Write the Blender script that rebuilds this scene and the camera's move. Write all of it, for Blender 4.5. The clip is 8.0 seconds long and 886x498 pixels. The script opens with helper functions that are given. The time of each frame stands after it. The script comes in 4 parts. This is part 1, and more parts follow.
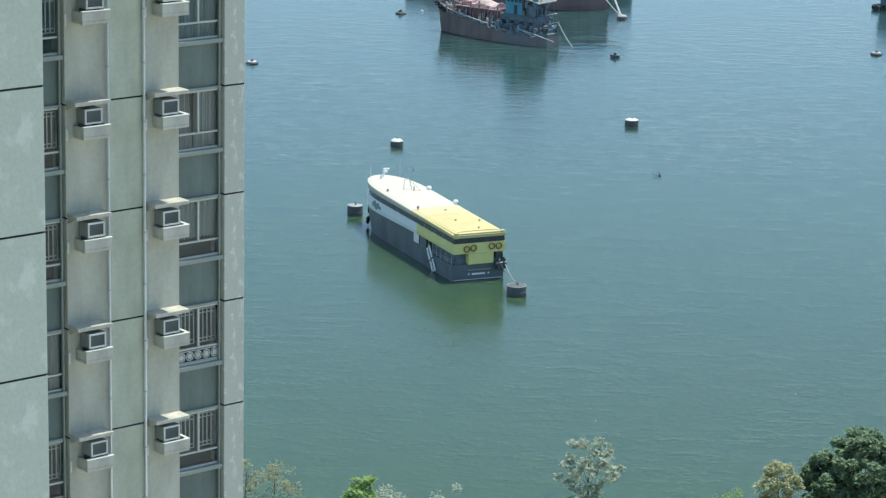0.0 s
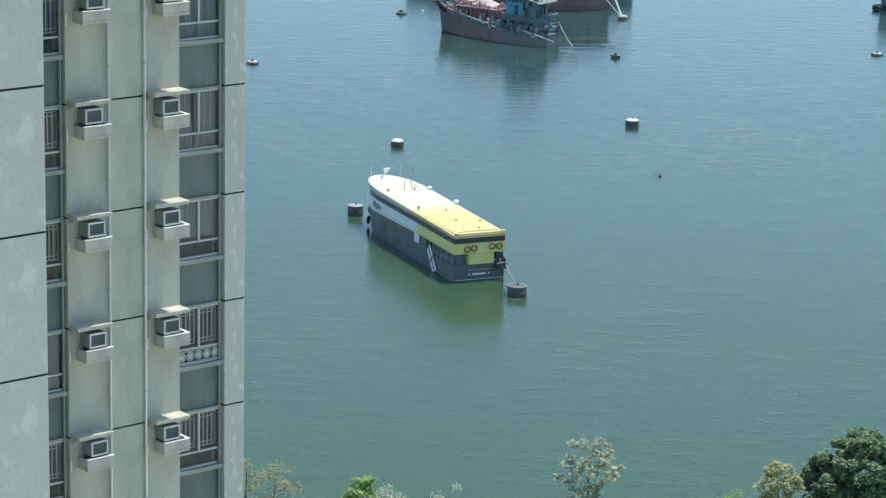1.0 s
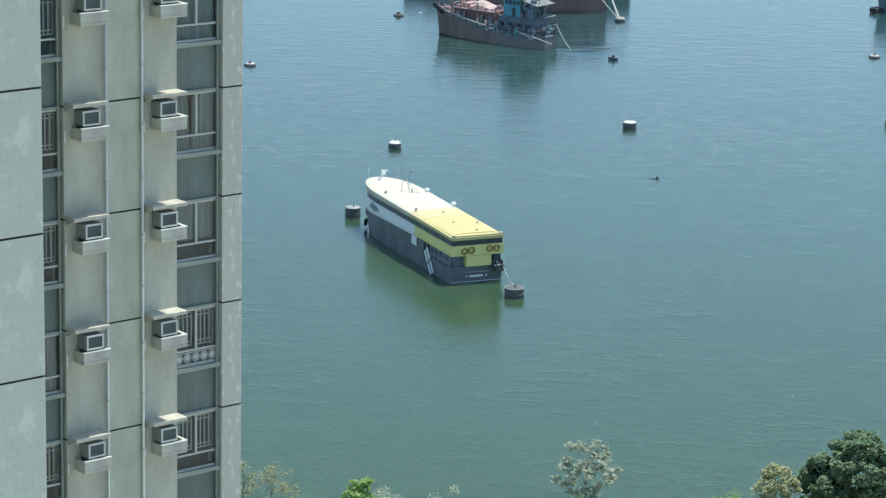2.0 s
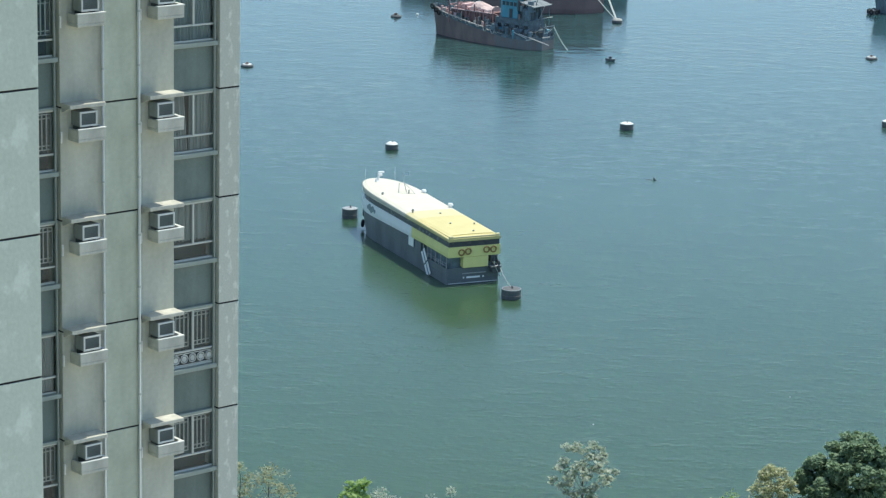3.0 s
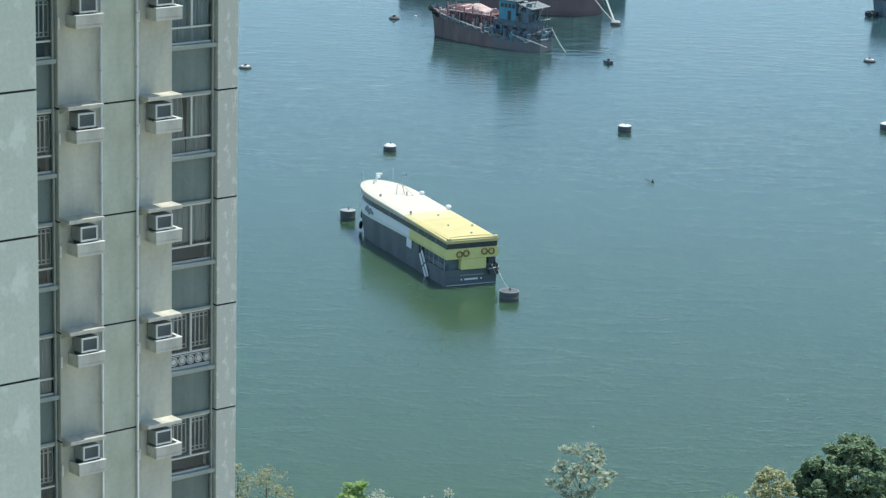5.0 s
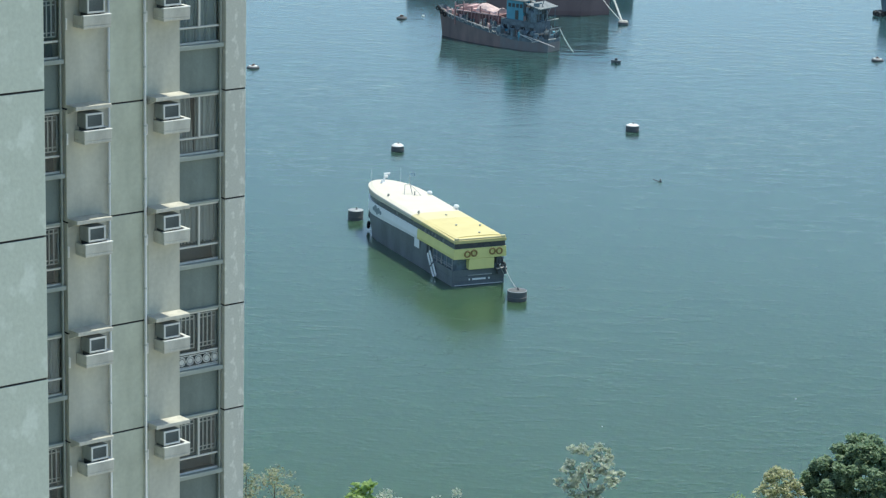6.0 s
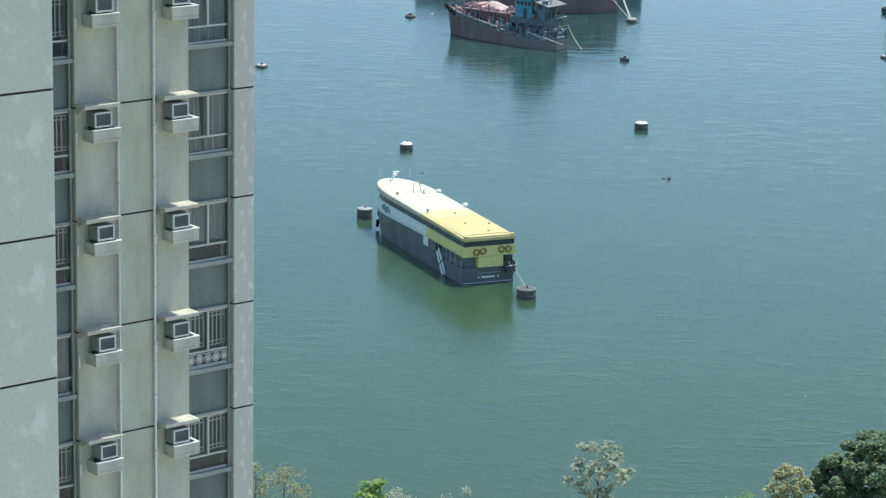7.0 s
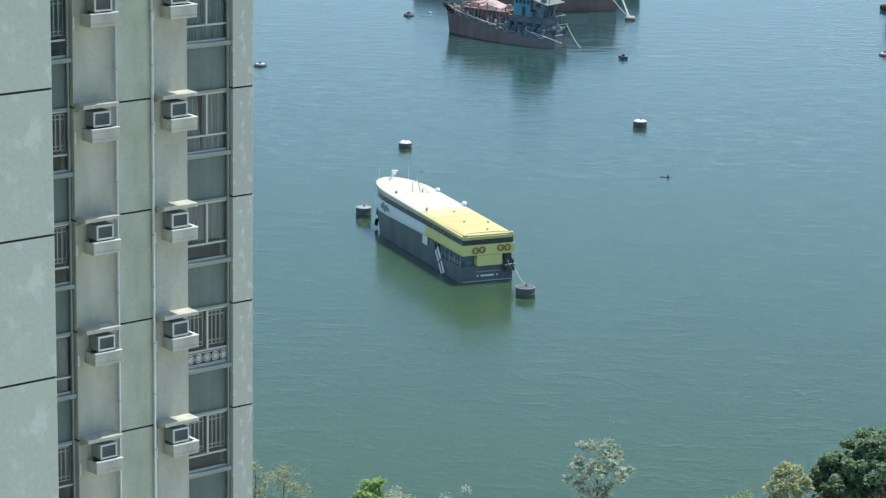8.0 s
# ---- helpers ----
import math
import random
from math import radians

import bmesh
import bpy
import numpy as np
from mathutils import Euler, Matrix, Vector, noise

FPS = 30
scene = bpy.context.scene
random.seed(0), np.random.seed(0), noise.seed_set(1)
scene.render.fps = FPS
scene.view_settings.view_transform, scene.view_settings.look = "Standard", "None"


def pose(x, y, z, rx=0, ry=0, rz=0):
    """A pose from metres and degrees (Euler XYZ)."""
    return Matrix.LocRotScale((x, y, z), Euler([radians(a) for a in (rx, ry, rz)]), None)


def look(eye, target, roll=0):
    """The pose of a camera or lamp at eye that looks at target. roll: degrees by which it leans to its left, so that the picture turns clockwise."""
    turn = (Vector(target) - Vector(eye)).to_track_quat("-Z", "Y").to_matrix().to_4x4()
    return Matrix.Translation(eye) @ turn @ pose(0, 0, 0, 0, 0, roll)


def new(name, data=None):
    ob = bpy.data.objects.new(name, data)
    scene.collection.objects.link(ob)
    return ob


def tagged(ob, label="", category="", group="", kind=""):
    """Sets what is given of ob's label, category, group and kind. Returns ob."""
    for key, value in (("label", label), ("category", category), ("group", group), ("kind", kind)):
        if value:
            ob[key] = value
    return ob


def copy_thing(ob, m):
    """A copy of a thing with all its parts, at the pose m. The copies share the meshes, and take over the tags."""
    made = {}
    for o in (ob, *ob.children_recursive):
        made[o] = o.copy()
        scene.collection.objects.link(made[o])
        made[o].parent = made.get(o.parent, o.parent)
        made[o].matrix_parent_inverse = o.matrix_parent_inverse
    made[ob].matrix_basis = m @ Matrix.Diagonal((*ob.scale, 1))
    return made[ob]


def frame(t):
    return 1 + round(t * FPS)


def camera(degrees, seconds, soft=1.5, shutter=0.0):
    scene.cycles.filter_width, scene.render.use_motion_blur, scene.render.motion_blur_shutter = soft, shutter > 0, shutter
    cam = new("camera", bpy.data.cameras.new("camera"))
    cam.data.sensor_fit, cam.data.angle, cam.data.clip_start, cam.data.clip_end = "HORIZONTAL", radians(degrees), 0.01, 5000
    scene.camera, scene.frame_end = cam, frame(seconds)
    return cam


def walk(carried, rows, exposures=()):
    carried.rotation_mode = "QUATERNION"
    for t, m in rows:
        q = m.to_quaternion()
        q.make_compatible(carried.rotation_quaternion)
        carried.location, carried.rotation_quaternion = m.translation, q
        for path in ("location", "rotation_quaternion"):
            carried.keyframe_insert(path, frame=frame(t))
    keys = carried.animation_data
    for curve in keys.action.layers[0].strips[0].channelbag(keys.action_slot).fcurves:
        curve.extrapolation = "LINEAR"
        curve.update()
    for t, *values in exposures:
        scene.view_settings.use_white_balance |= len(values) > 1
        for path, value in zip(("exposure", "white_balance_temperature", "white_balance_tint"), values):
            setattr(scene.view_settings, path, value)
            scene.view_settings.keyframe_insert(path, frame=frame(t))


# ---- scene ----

EYE = (0.0, 0.0, 92.6)


def aim(yaw, pitch, lean):
    """A pose at the window: degrees to the right of +Y, degrees downwards, lean to the left."""
    a, b = radians(yaw), radians(pitch)
    way = Vector((math.sin(a) * math.cos(b), math.cos(a) * math.cos(b), -math.sin(b)))
    return look(EYE, Vector(EYE) + way * 100, lean)


cam = camera(18.93, 8.0, soft=1.3)
walk(cam, [(t, aim(yaw, pitch, lean)) for t, yaw, pitch, lean in (
    (0.0, 0.0073, 14.0027, 1.262), (0.5, 0.0066, 14.0026, 1.267), (1.0, -0.0025, 14.0004, 1.305),
    (1.5, 0.0268, 13.9783, 1.323), (3.0, 0.1219, 13.9296, 1.424), (3.5, 0.1343, 13.9219, 1.490),
    (4.0, 0.1744, 13.9023, 1.512), (4.5, 0.1988, 13.8853, 1.528), (6.0, -0.0080, 13.8947, 1.396),
    (6.5, -0.1186, 13.8972, 1.362), (7.0, -0.2088, 13.9393, 1.195), (7.5, -0.2187, 13.9727, 1.178),
    (8.0, -0.1860, 13.9692, 1.076))],
     exposures=[(0.0, 0.52, 6620, 1), (8.0, 0.52, 6620, 1)])

# ---- daylight: a hazy noon sun high up, a little before the plane of the tower's front ----
SUN_TURN, SUN_HEIGHT = 52.6, 72.5
world = bpy.data.worlds.new("daylight")
scene.world = world
world.use_nodes = True
wn = world.node_tree.nodes
sky = wn.new("ShaderNodeTexSky")
sky.sky_type, sky.sun_disc = "NISHITA", False
sky.sun_elevation, sky.sun_rotation = radians(SUN_HEIGHT), radians(SUN_TURN)
sky.altitude, sky.air_density, sky.dust_density, sky.ozone_density = 50, 1.0, 0.5, 3.5
wn["Background"].inputs["Strength"].default_value = 0.15
world.node_tree.links.new(sky.outputs[0], wn["Background"].inputs["Color"])

sun_data = bpy.data.lights.new("sun", "SUN")
sun_data.energy, sun_data.angle, sun_data.color = 3.4, radians(0.6), (1.0, 0.95, 0.86)
sun = new("sun", sun_data)
_a, _e = radians(SUN_TURN), radians(SUN_HEIGHT)
SUN_WAY = Vector((math.sin(_a) * math.cos(_e), math.cos(_a) * math.cos(_e), math.sin(_e)))
sun.matrix_world = look(SUN_WAY * 300, (0, 0, 0))


# ---- materials ----
def material(name, color, rough=0.7, metal=0.0, vary=0.12, scale=1.0, grain=12.0, bump=0.15, other=None, spread=(0.35, 0.7), streak=1.0, per=0.0, ior=1.45, spec=0.5):
    """Two scales of variation on a base colour; streak below 1 draws the stains out along z; per varies each object."""
    m = bpy.data.materials.new(name)
    m.use_nodes = True
    nt = m.node_tree
    N, L = nt.nodes, nt.links
    b = N["Principled BSDF"]
    b.inputs["Metallic"].default_value, b.inputs["IOR"].default_value = metal, ior
    b.inputs["Specular IOR Level"].default_value = spec
    tc = N.new("ShaderNodeTexCoord")
    mp = N.new("ShaderNodeMapping")
    mp.inputs["Scale"].default_value = (1, 1, streak)
    L.new(tc.outputs["Object"], mp.inputs["Vector"])
    big, fine = N.new("ShaderNodeTexNoise"), N.new("ShaderNodeTexNoise")
    big.inputs["Scale"].default_value, big.inputs["Detail"].default_value = scale, 5
    fine.inputs["Scale"].default_value, fine.inputs["Detail"].default_value = grain, 4
    L.new(mp.outputs[0], big.inputs["Vector"])
    L.new(tc.outputs["Object"], fine.inputs["Vector"])
    ramp = N.new("ShaderNodeMapRange")
    ramp.inputs["From Min"].default_value, ramp.inputs["From Max"].default_value = spread
    L.new(big.outputs["Fac"], ramp.inputs["Value"])
    mix = N.new("ShaderNodeMix")
    mix.data_type = "RGBA"
    mix.inputs["A"].default_value = (*color, 1)
    mix.inputs["B"].default_value = (*(other or [c * (1 - 2 * vary) for c in color]), 1)
    L.new(ramp.outputs["Result"], mix.inputs["Factor"])
    hsv = N.new("ShaderNodeHueSaturation")
    val = N.new("ShaderNodeMapRange")
    val.inputs["To Min"].default_value, val.inputs["To Max"].default_value = 1 - vary, 1 + vary
    L.new(fine.outputs["Fac"], val.inputs["Value"])
    last = val.outputs["Result"]
    if per:
        info, r2, mul = N.new("ShaderNodeObjectInfo"), N.new("ShaderNodeMapRange"), N.new("ShaderNodeMath")
        r2.inputs["To Min"].default_value, r2.inputs["To Max"].default_value = 1 - per, 1 + per
        mul.operation = "MULTIPLY"
        L.new(info.outputs["Random"], r2.inputs["Value"])
        L.new(r2.outputs["Result"], mul.inputs[0])
        L.new(last, mul.inputs[1])
        last = mul.outputs[0]
    L.new(last, hsv.inputs["Value"])
    L.new(mix.outputs["Result"], hsv.inputs["Color"])
    L.new(hsv.outputs["Color"], b.inputs["Base Color"])
    rr = N.new("ShaderNodeMapRange")
    rr.inputs["To Min"].default_value, rr.inputs["To Max"].default_value = max(rough - 0.1, 0.02), min(rough + 0.1, 1)
    L.new(big.outputs["Fac"], rr.inputs["Value"])
    L.new(rr.outputs["Result"], b.inputs["Roughness"])
    if bump:
        bp = N.new("ShaderNodeBump")
        bp.inputs["Strength"].default_value, bp.inputs["Distance"].default_value = bump, 0.02
        L.new(fine.outputs["Fac"], bp.inputs["Height"])
        L.new(bp.outputs["Normal"], b.inputs["Normal"])
    return m


def leaf_material(name, a, b_, c):
    """Leaves: three hues by island, a little light through the blade."""
    m = bpy.data.materials.new(name)
    m.use_nodes = True
    N, L = m.node_tree.nodes, m.node_tree.links
    b = N["Principled BSDF"]
    geo, ramp = N.new("ShaderNodeNewGeometry"), N.new("ShaderNodeValToRGB")
    ramp.color_ramp.elements[0].color, ramp.color_ramp.elements[1].color = (*a, 1), (*c, 1)
    mid = ramp.color_ramp.elements.new(0.5)
    mid.color = (*b_, 1)
    L.new(geo.outputs["Random Per Island"], ramp.inputs[0])
    L.new(ramp.outputs[0], b.inputs["Base Color"])
    b.inputs["Roughness"].default_value = 0.55
    tr, mixs = N.new("ShaderNodeBsdfTranslucent"), N.new("ShaderNodeMixShader")
    L.new(ramp.outputs[0], tr.inputs["Color"])
    mixs.inputs[0].default_value = 0.5
    L.new(b.outputs[0], mixs.inputs[1])
    L.new(tr.outputs[0], mixs.inputs[2])
    L.new(mixs.outputs[0], N["Material Output"].inputs["Surface"])
    return m


def water_material():
    """Turbid green harbour water: ripples in three sizes and calmer patches."""
    m = bpy.data.materials.new("harbour_water")
    m.use_nodes = True
    N, L = m.node_tree.nodes, m.node_tree.links
    b = N["Principled BSDF"]
    b.inputs["IOR"].default_value = 1.33
    tc = N.new("ShaderNodeTexCoord")

    def wave(scale, sx, sy, turn, detail):
        mp, nz = N.new("ShaderNodeMapping"), N.new("ShaderNodeTexNoise")
        mp.inputs["Scale"].default_value, mp.inputs["Rotation"].default_value = (sx, sy, 1), (0, 0, radians(turn))
        nz.inputs["Scale"].default_value, nz.inputs["Detail"].default_value = scale, detail
        L.new(tc.outputs["Object"], mp.inputs["Vector"])
        L.new(mp.outputs[0], nz.inputs["Vector"])
        return nz.outputs["Fac"]

    def math_node(op, a, b_):
        n = N.new("ShaderNodeMath")
        n.operation = op
        for i, v in enumerate((a, b_)):
            if isinstance(v, (int, float)):
                n.inputs[i].default_value = v
            else:
                L.new(v, n.inputs[i])
        return n.outputs[0]

    chop = wave(1.4, 0.55, 1.0, 4, 4)
    swell = wave(0.17, 0.75, 1.0, -4, 5)
    patch = wave(0.018, 0.45, 1.0, 12, 5)
    fleck = wave(0.35, 0.5, 1.0, 8, 3)
    calm = N.new("ShaderNodeMapRange")
    calm.inputs["From Min"].default_value, calm.inputs["From Max"].default_value = 0.40, 0.60
    calm.inputs["To Min"].default_value, calm.inputs["To Max"].default_value = 0.6, 1.0
    L.new(patch, calm.inputs["Value"])
    gust = N.new("ShaderNodeMapRange")
    gust.inputs["From Min"].default_value, gust.inputs["From Max"].default_value = 0.45, 0.75
    gust.inputs["To Min"].default_value, gust.inputs["To Max"].default_value = 0.65, 1.45
    L.new(fleck, gust.inputs["Value"])
    fine = math_node("MULTIPLY", math_node("MULTIPLY", chop, calm.outputs[0]), gust.outputs[0])
    h = math_node("ADD", math_node("MULTIPLY", fine, 0.185), math_node("MULTIPLY", swell, 0.085))
    # silt near the shore; farther out a bluer base colour that also carries haze
    sep, reach, ramp = N.new("ShaderNodeSeparateXYZ"), N.new("ShaderNodeMapRange"), N.new("ShaderNodeValToRGB")
    L.new(tc.outputs["Object"], sep.inputs[0])
    reach.inputs["From Min"].default_value, reach.inputs["From Max"].default_value = 240, 620
    L.new(math_node("ADD", sep.outputs["Y"], math_node("MULTIPLY", math_node("SUBTRACT", patch, 0.5), 90)), reach.inputs["Value"])
    still = N.new("ShaderNodeMapRange")
    still.inputs["To Min"].default_value, still.inputs["To Max"].default_value = 0.8, 0.5
    L.new(reach.outputs["Result"], still.inputs["Value"])
    h = math_node("MULTIPLY", h, still.outputs["Result"])
    # stirred water off the lighter's stern
    away, stir = N.new("ShaderNodeVectorMath"), N.new("ShaderNodeMapRange")
    away.operation = "DISTANCE"
    away.inputs[1].default_value = (30.5, 548.5, 0)
    L.new(tc.outputs["Object"], away.inputs[0])
    stir.interpolation_type = "SMOOTHSTEP"
    stir.inputs["From Min"].default_value, stir.inputs["From Max"].default_value = 2.0, 10.0
    stir.inputs["To Min"].default_value, stir.inputs["To Max"].default_value = 1.0, 0.0
    L.new(away.outputs["Value"], stir.inputs["Value"])
    h = math_node("ADD", h, math_node("MULTIPLY", wave(0.42, 0.45, 1.0, 3, 2), stir.outputs["Result"]))
    bp = N.new("ShaderNodeBump")
    bp.inputs["Strength"].default_value, bp.inputs["Distance"].default_value = 1.0, 0.5
    L.new(h, bp.inputs["Height"])
    L.new(bp.outputs["Normal"], b.inputs["Normal"])
    ramp.color_ramp.elements[0].color, ramp.color_ramp.elements[1].color = (0.047, 0.085, 0.034, 1), (0.023, 0.060, 0.070, 1)
    mid = ramp.color_ramp.elements.new(0.33)
    mid.color = (0.038, 0.079, 0.047, 1)
    L.new(reach.outputs["Result"], ramp.inputs[0])
    L.new(ramp.outputs[0], b.inputs["Base Color"])
    b.inputs["Roughness"].default_value = 0.13
    # light spreads sideways in the silty water
    b.inputs["Subsurface Weight"].default_value, b.inputs["Subsurface Scale"].default_value = 1.0, 5.0
    b.inputs["Subsurface Radius"].default_value = (0.7, 1.0, 0.9)
    return m


WATER = water_material()
WALL = material("painted_wall", (0.535, 0.56, 0.455), 0.85, vary=0.12, scale=1.6, grain=8, streak=0.45, per=0.03, bump=0.25)
WALL_PIER = material("weathered_wall", (0.50, 0.51, 0.455), 0.85, vary=0.14, other=(0.66, 0.66, 0.60), spread=(0.56, 0.68), scale=5.0, grain=18, streak=0.7, per=0.04, bump=0.3)
WALL_WARM = material("cream_wall", (0.53, 0.525, 0.445), 0.85, vary=0.12, scale=1.8, grain=8, streak=0.35, per=0.03, bump=0.25)
WALL_WING = material("pale_wall", (0.515, 0.555, 0.465), 0.85, vary=0.12, other=(0.61, 0.65, 0.56), spread=(0.55, 0.66), scale=2.2, grain=12, streak=0.8, bump=0.3)
DARK_JOINT = material("dark_joint", (0.03, 0.03, 0.03), 0.9)
SPANDREL = material("grey_spandrel", (0.155, 0.195, 0.18), 0.6, vary=0.12, scale=2.5, grain=18, streak=0.4, per=0.08)
REVEAL = material("grey_reveal", (0.31, 0.35, 0.32), 0.7, vary=0.08, scale=2)
FRAME = material("aluminium_frame", (0.56, 0.58, 0.55), 0.45, 0.2, vary=0.06)
GRILLE = material("grille_paint", (0.58, 0.60, 0.57), 0.6, vary=0.12, scale=4)
WHITE_PIPE = material("white_pipe", (0.72, 0.72, 0.68), 0.5, vary=0.06, scale=3, grain=20)
CONCRETE = material("painted_concrete", (0.59, 0.575, 0.505), 0.85, vary=0.14, scale=3, grain=30, streak=0.4, per=0.05)
AC_WHITE = material("ac_white", (0.66, 0.67, 0.645), 0.5, vary=0.05, per=0.06)
# casing grey is darkened to hold the shade on its sides
AC_CASE = material("ac_casing", (0.30, 0.325, 0.31), 0.6, vary=0.12, scale=6, per=0.15)
AC_GRILLE = material("ac_grille", (0.12, 0.145, 0.145), 0.5, vary=0.2, grain=60)
CURTAIN = material("curtain", (0.34, 0.36, 0.34), 0.9, vary=0.08, scale=2, streak=0.1)
ROOM_DARK = material("dark_room", (0.10, 0.135, 0.14), 0.9, vary=0.1, scale=2, streak=0.1)

# black hull colour greyed and lifted to carry the haze over the water
HULL_BLACK = material("hazed_black_hull", (0.138, 0.163, 0.178), 0.45, vary=0.15, scale=0.4, grain=4, streak=0.4)
SHIP_WHITE = material("ship_white", (0.82, 0.83, 0.82), 0.35, vary=0.03, scale=0.5, grain=5, streak=0.3, bump=0.03)
SHIP_YELLOW = material("ship_yellow", (0.78, 0.72, 0.29), 0.4, vary=0.05, scale=0.5, grain=5, streak=0.3, bump=0.03)
ROOF_CREAM = material("roof_cream", (0.64, 0.59, 0.48), 0.5, vary=0.04, scale=0.4, grain=4, bump=0.03)
ROOF_YELLOW = material("roof_yellow", (0.62, 0.53, 0.235), 0.5, vary=0.05, scale=0.4, grain=4, bump=0.03)
PALE_YELLOW = material("pale_yellow", (0.62, 0.545, 0.30), 0.5, vary=0.04, scale=0.5, grain=5, bump=0.03)
DARK_WINDOW = material("dark_window", (0.055, 0.062, 0.068), 0.25, vary=0.1, bump=0)
DARK_GREY = material("dark_grey", (0.085, 0.095, 0.10), 0.6, vary=0.15)
STEEL = material("worn_steel", (0.42, 0.43, 0.42), 0.5, 0.4, vary=0.12, scale=3)
EMBLEM = material("emblem_paint", (0.25, 0.31, 0.33), 0.5)
PALE_BLUE = material("pale_blue_cloth", (0.48, 0.63, 0.70), 0.9)
RUBBER = material("tyre_rubber", (0.025, 0.025, 0.025), 0.85, vary=0.2)
ROPE = material("pale_rope", (0.55, 0.54, 0.50), 0.9, vary=0.1)

# far ships' paints, SLATE and GREY_DECK too, are lightened to stand for haze
RUST_HULL = material("rusty_hull", (0.25, 0.185, 0.17), 0.75, vary=0.15, scale=0.45, grain=5, streak=0.3, other=(0.15, 0.12, 0.118))
HAZED_HULL = material("hazed_red_hull", (0.24, 0.165, 0.155), 0.8, vary=0.12, scale=0.3, grain=4, streak=0.25)
RED_DECK = material("red_deck", (0.37, 0.21, 0.205), 0.7, vary=0.15, scale=0.6, grain=6)
OLD_RED = material("dull_red", (0.23, 0.125, 0.125), 0.8, vary=0.2, scale=0.8, grain=6, streak=0.4)
PINK_COVER = material("hazed_red_cover", (0.62, 0.43, 0.41), 0.8, vary=0.1, scale=0.8)
PALE_COVER = material("pale_pink_cover", (0.62, 0.47, 0.44), 0.85, vary=0.08, scale=0.7)
GREY_HULL = material("grey_hull", (0.19, 0.20, 0.205), 0.75, vary=0.15, scale=0.5, grain=5, streak=0.3, other=(0.20, 0.16, 0.15))
SLATE = material("slate_paint", (0.185, 0.25, 0.285), 0.75, vary=0.2, scale=1.5)
BLUE_PAINT = material("blue_cabin", (0.11, 0.34, 0.44), 0.55, vary=0.12, scale=0.8, streak=0.3)
GREY_DECK = material("grey_deck", (0.165, 0.21, 0.235), 0.8, vary=0.25, scale=1.2, grain=6)
AWNING = material("awning_grey", (0.22, 0.24, 0.25), 0.85, vary=0.15, scale=1.0)
PALE_TRIM = material("pale_trim", (0.46, 0.44, 0.40), 0.7, vary=0.2, scale=1.5)
BUOY_DARK = material("buoy_steel", (0.095, 0.105, 0.11), 0.7, vary=0.2, scale=1.5, other=(0.12, 0.12, 0.118))
BUOY_WHITE = material("buoy_white", (0.75, 0.75, 0.72), 0.6, vary=0.06, scale=2)
BUOY_BROWN = material("buoy_brown", (0.14, 0.085, 0.07), 0.8, vary=0.2, scale=3)
BARK = material("bark", (0.14, 0.11, 0.085), 0.9, vary=0.2, scale=3, grain=20, streak=0.3, bump=0.4)
GROUND = material("planting_ground", (0.10, 0.11, 0.07), 0.95, vary=0.2, scale=0.2, grain=3)
BOUNCE_PAVING = material("bounce_paving", (0.47, 0.44, 0.36), 0.9, vary=0.1, scale=0.15, grain=2)
STONE = material("seawall_stone", (0.30, 0.29, 0.27), 0.9, vary=0.15, scale=0.6, grain=8)


# ---- shape helpers ----
def box(bm, x0, x1, y0, y1, z0, z1, bevel=0.0, m=None):
    mat = Matrix.Translation(((x0 + x1) / 2, (y0 + y1) / 2, (z0 + z1) / 2)) @ Matrix.Diagonal((abs(x1 - x0), abs(y1 - y0), abs(z1 - z0), 1))
    vs = bmesh.ops.create_cube(bm, size=1, matrix=(m or Matrix()) @ mat)["verts"]
    if bevel:
        es = list({e for v in vs for e in v.link_edges})
        bmesh.ops.bevel(bm, geom=es, offset=bevel, segments=1, affect="EDGES")
    return bm


def rod(bm, a, b, r=0.03, seg=8, r2=None):
    a, b = Vector(a), Vector(b)
    d = b - a
    m = Matrix.Translation((a + b) / 2) @ d.to_track_quat("Z", "Y").to_matrix().to_4x4()
    bmesh.ops.create_cone(bm, cap_ends=True, segments=seg, radius1=r, radius2=r if r2 is None else r2, depth=d.length, matrix=m)
    return bm


def disc(bm, c, r, h, seg=24, r2=None):
    return rod(bm, c, (c[0], c[1], c[2] + h), r, seg, r2)


def loft(bm, rings, cap=True):
    """Skin between closed rings of equal length."""
    vs = [[bm.verts.new(p) for p in ring] for ring in rings]
    n = len(rings[0])
    for a, b in zip(vs, vs[1:]):
        for i in range(n):
            bm.faces.new((a[i], a[(i + 1) % n], b[(i + 1) % n], b[i]))
    if cap:
        bm.faces.new(vs[0][::-1])
        bm.faces.new(vs[-1])
    bmesh.ops.recalc_face_normals(bm, faces=bm.faces)
    return bm


def torus(bm, c, R, r, axis=(0, 0, 1), seg=16, sub=7):
    q = Vector(axis).to_track_quat("Z", "Y").to_matrix()
    vs = [[bm.verts.new(Vector(c) + q @ Vector(((R + r * math.cos(b)) * math.cos(a), (R + r * math.cos(b)) * math.sin(a), r * math.sin(b))))
           for b in [k * math.tau / sub for k in range(sub)]] for a in [k * math.tau / seg for k in range(seg)]]
    for i in range(seg):
        for j in range(sub):
            bm.faces.new((vs[i][j], vs[(i + 1) % seg][j], vs[(i + 1) % seg][(j + 1) % sub], vs[i][(j + 1) % sub]))
    return bm


def mesh_of(name, bm, mat, smooth=False):
    me = bpy.data.meshes.new(name)
    bm.to_mesh(me)
    bm.free()
    for p in me.polygons:
        p.use_smooth = smooth
    me.materials.append(mat)
    return me


